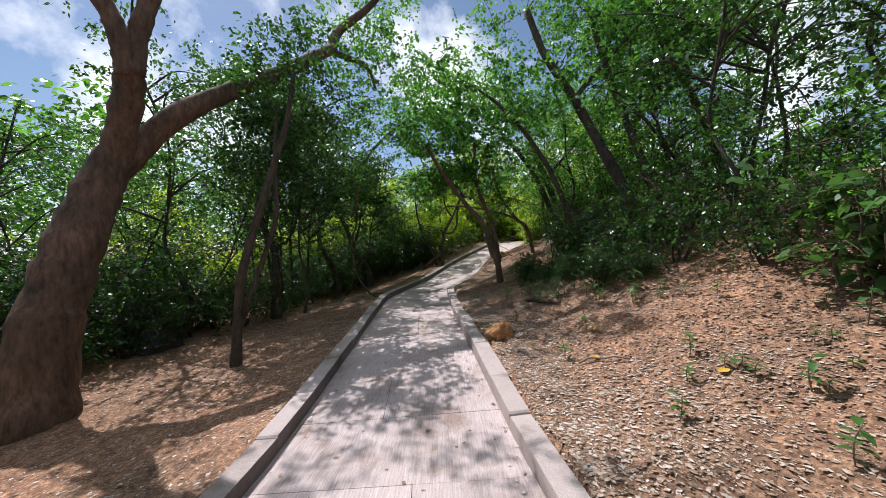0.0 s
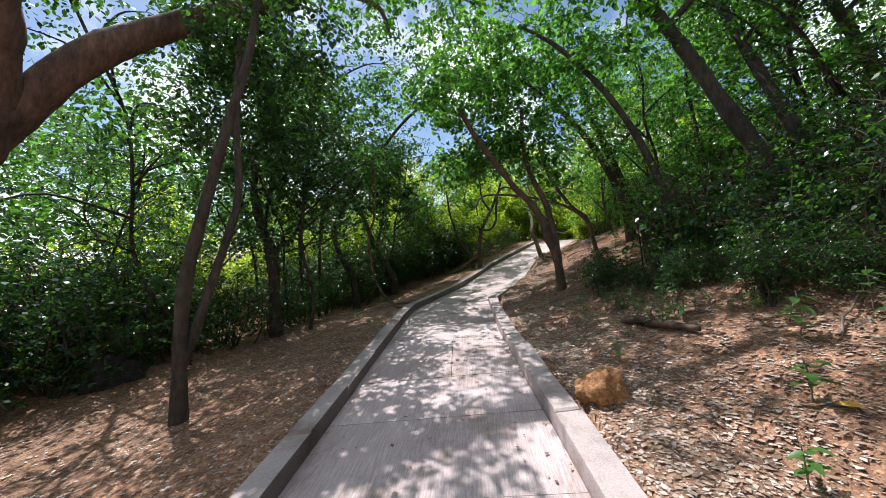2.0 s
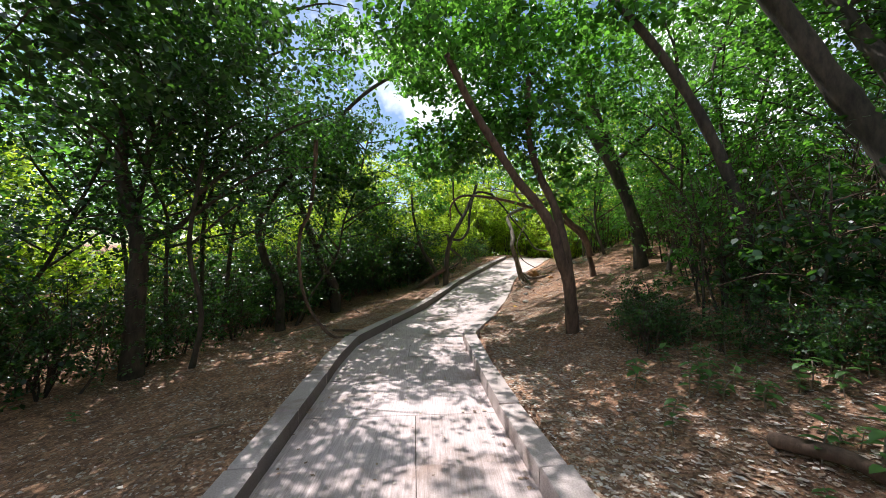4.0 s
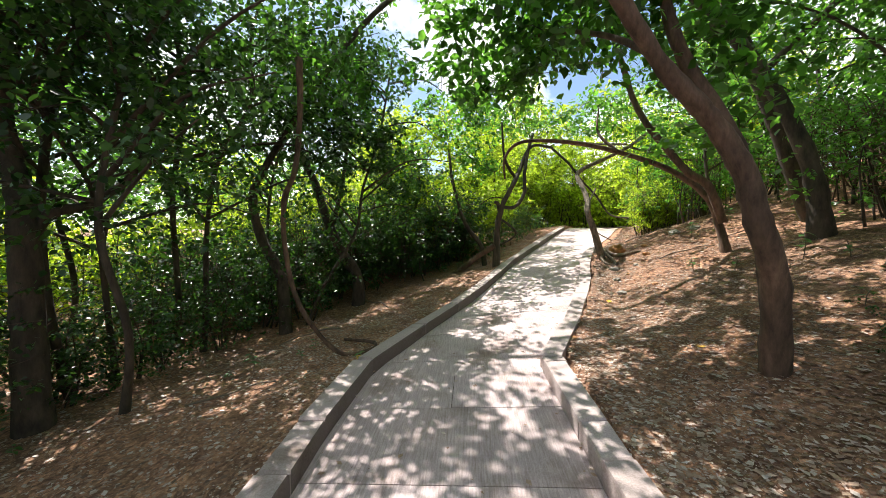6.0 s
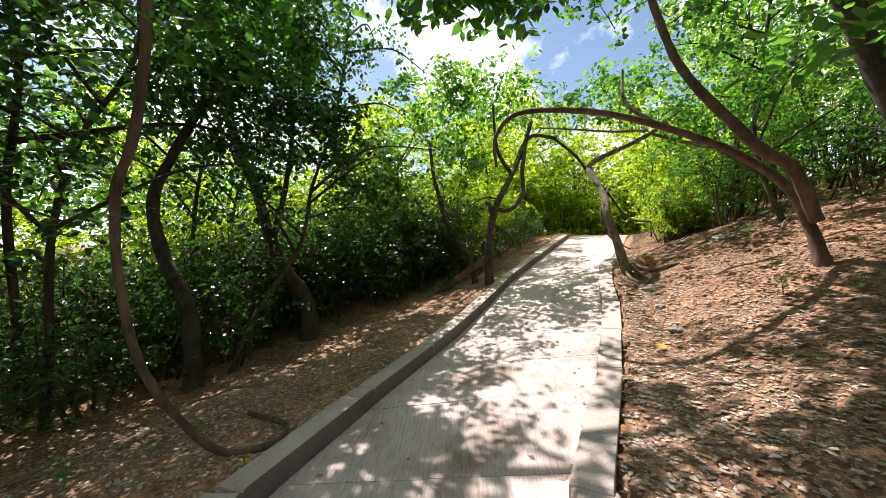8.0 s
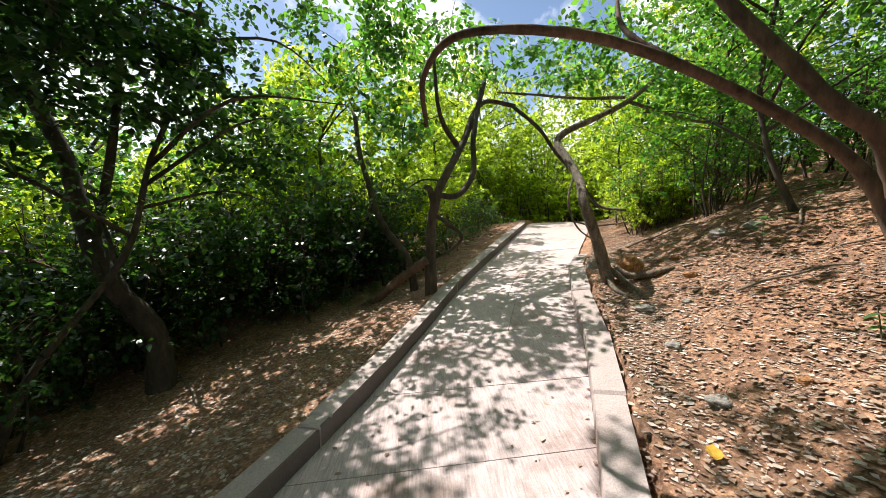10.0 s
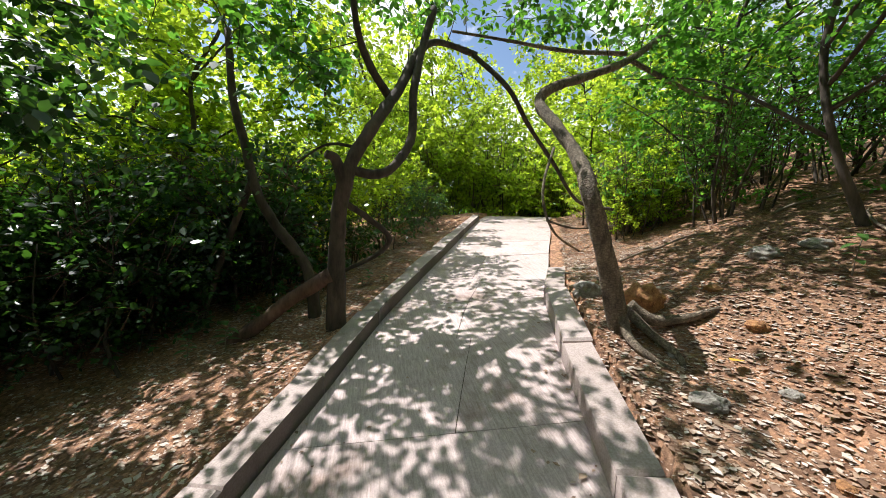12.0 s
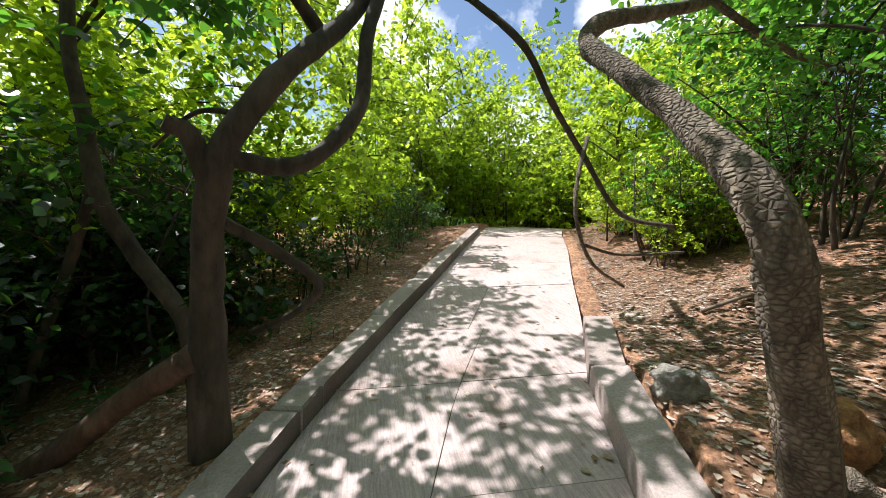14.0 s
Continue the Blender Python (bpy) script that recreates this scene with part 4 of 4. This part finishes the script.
rock("rock", 0.55, 11.05, 0.12, 0.5, ROCK_RED, "flat orange stone against the kerb's corner", 8)


# ---- leaf litter, seedlings and twigs ----
def litter():
    rs = np.random.RandomState(4)
    n = 320000
    y = rs.uniform(-1, 22, n)
    right = rs.uniform(size=n) < 0.68
    off = np.abs(rs.normal(0, 1.0, n)) * 2.2
    x = np.where(right, right_x(y) + 0.22 + off, left_x(y) - 0.22 - off)
    keep = right | (rs.uniform(size=n) < np.interp(y, [3, 8, 12, 16], [0.25, 0.5, 0.85, 1.0]))
    patch = np.sin(x * 2.3 + 1.3 * np.sin(y * 1.7)) + np.sin(y * 2.9 + 1.1 * np.sin(x * 2.1)) + rs.normal(0, 0.9, n)
    keep &= patch > -1.9
    x, y = x[keep], y[keep]
    # a few blown onto the slabs, most of them along the kerbs
    py = rs.uniform(0, 21, 900)
    pf = rs.beta(0.35, 0.35, 900)
    px = left_x(py) + (right_x(py) - left_x(py)) * (0.015 + 0.97 * pf)
    z = np.concatenate([surface_z(x, y) + rs.uniform(0.001, 0.008, len(x)), path_z(px, py) + 0.007])
    x, y = np.concatenate([x, px]), np.concatenate([y, py])
    n = len(x)
    a = rs.uniform(0, 2 * np.pi, n)
    d = np.stack([np.cos(a), np.sin(a), rs.normal(0, 0.07, n) * (np.arange(n) < n - 900)], 1)
    u = np.stack([-np.sin(a), np.cos(a), rs.normal(0, 0.08, n) * (np.arange(n) < n - 900)], 1)
    ln = 0.014 + 0.048 * rs.uniform(0, 1, (n, 1)) ** 2.4
    p = np.stack([x, y, z], 1)
    curl = np.array([0, 0, 1.0]) * ln * rs.uniform(-0.02, 0.1, (n, 1))
    v = np.stack([p, p + d * ln * 0.4 + u * ln * 0.3 + curl, p + d * ln, p + d * ln * 0.5 - u * ln * 0.32 + curl], 1)
    tagged(part("leaf_litter", face_mesh("leaf_litter", v.reshape(-1, 3), DRY)), "curled dry brown and pale fallen leaves on soil", "leaf litter", kind="stuff")


litter()


def blade(length, width, droop=0.25):
    """One broad leaf with a folded midrib, its stalk at the origin, pointing along x."""
    verts, faces = [(0, 0, 0)], []
    for k, (f, w) in enumerate(((0.15, 0.55), (0.4, 1.0), (0.7, 0.75))):
        z = -droop * length * f * f
        verts += [(length * f, width * w / 2, z + 0.12 * width * w), (length * f, 0, z), (length * f, -width * w / 2, z + 0.12 * width * w)]
    verts.append((length, 0, -droop * length))
    faces = [(0, 2, 1), (0, 3, 2)]
    for o in (1, 4):
        faces += [(o, o + 1, o + 4, o + 3), (o + 1, o + 2, o + 5, o + 4)]
    faces += [(7, 8, 10), (8, 9, 10)]
    return verts, faces


def make_seedling(seed, height, leaf_n, length):
    rng = random.Random(seed)
    t = thing("seedling", 0, 0, 0, "small green seedling with broad leaves rooted in leaf litter", "seedling", "seedlings in the litter")
    v, f = tube([(0, 0, -0.05), (0.02, 0.01, height * 0.5), (0.0, 0.03, height)], 0.005, 0.003, rng, 5, 0.1, 3)
    part("stem", mesh_of("stem", v, f, TWIG), t)
    v, f = blade(length, length * 0.5)
    me = mesh_of("leaf", v, f, LEAF_LOW)
    for k in range(leaf_n):
        h = height * (0.35 + 0.65 * k / leaf_n)
        ob = part("leaf", me, t)
        s = rng.uniform(0.7, 1.2)
        ob.matrix_basis = pose(0, 0.01, h, 0, rng.uniform(-25, 25), k * 137.5 + rng.uniform(-20, 20)) @ Matrix.Diagonal((s, s, s, 1))
    return t


SEEDLINGS = [make_seedling(200, 0.2, 8, 0.09), make_seedling(201, 0.28, 9, 0.1), make_seedling(202, 0.13, 6, 0.075)]
rng = random.Random(17)
spots = []
for cx, cy, w, n in ((3.3, 4.9, 0.8, 26), (2.3, 2.9, 0.4, 10), (2.4, 6.6, 0.6, 44), (3.4, 6.3, 0.7, 44), (1.95, 7.6, 0.35, 22), (4.2, 3.4, 0.5, 8), (2.35, 8.4, 0.4, 24), (3.0, 9.6, 0.6, 10), (2.7, 12.4, 0.4, 4), (4.6, 14.0, 0.8, 5),
                     (-1.2, 16.2, 0.4, 14), (-0.5, 16.8, 0.3, 8), (0.35, 16.4, 0.15, 3), (-3.2, 11.6, 0.5, 5), (-4.2, 8.6, 0.5, 5)):
    for k in range(n):
        x, y = cx + rng.gauss(0, w), cy + rng.gauss(0, w)
        if not left_x(y) - 0.35 < x < right_x(y) + 0.35:
            spots.append((x, y, rng.uniform(0.7, 1.4)))
scatter(SEEDLINGS, spots, 18)

for x, y, turn in ((1.63, 3.95, 20), (2.75, 4.1, 140), (1.25, 12.0, 60), (2.35, 13.9, 200), (1.9, 4.6, 300), (1.35, 10.2, 250), (-1.9, 11.0, 80), (2.3, 3.0, 10)):
    v, f = blade(0.11, 0.075, -0.15)
    ob = part("fallen_leaf", mesh_of("fallen_leaf", v, f, YELLOW))
    ob.matrix_basis = pose(x, y, on_ground(x, y) + 0.035, 8, 0, turn)
    tagged(ob, "curled yellow fallen leaf on brown litter", "leaf", "yellow fallen leaves")

rng = random.Random(23)
STICKS = [(1.55, 6.75, 1.9, 5.9, 0.05), (1.5, 4.0, 1.95, 3.75, 0.012), (1.9, 8.9, 2.9, 9.3, 0.035), (2.6, 13.4, 3.3, 13.1, 0.012), (4.0, 14.2, 4.8, 14.9, 0.014), (3.6, 13.5, 4.2, 13.0, 0.01), (2.9, 11.6, 3.5, 12.1, 0.012),
          (-2.7, 12.6, -3.5, 12.2, 0.015), (-2.2, 13.8, -2.9, 14.6, 0.014), (-3.4, 10.2, -2.6, 10.6, 0.012), (4.6, 15.6, 5.4, 15.2, 0.016), (3.0, 15.9, 3.9, 15.6, 0.014), (2.5, 5.2, 3.0, 5.6, 0.01), (-2.4, 8.2, -2.8, 7.6, 0.008)]
for x0, y0, x1, y1, r in STICKS:
    pts = []
    for k in range(5):
        f = k / 4
        x, y = x0 + (x1 - x0) * f + rng.uniform(-0.04, 0.04), y0 + (y1 - y0) * f + rng.uniform(-0.04, 0.04)
        pts.append((x, y, on_ground(x, y) + r * 0.9 + 0.01 + (rng.uniform(0, 0.05) if 0 < k < 4 else 0)))
    v, f = tube(pts, r, r * 0.6, rng, 7, 0.2, 4)
    tagged(part("fallen_branch", mesh_of("fallen_branch", v, f, BARK if r > 0.03 else TWIG)), "dry brown fallen branch lying on leaf litter", "branch", "fallen branches")


build_path()
build_kerb("kerb_left", L_EDGE, -1, 16.0, "low weathered concrete kerb stained with soil, shade painted on its inner side", 7)
build_kerb("kerb_right", R_EDGE, 1, 12.75, "low stepped concrete kerb cast in short lengths", 8)
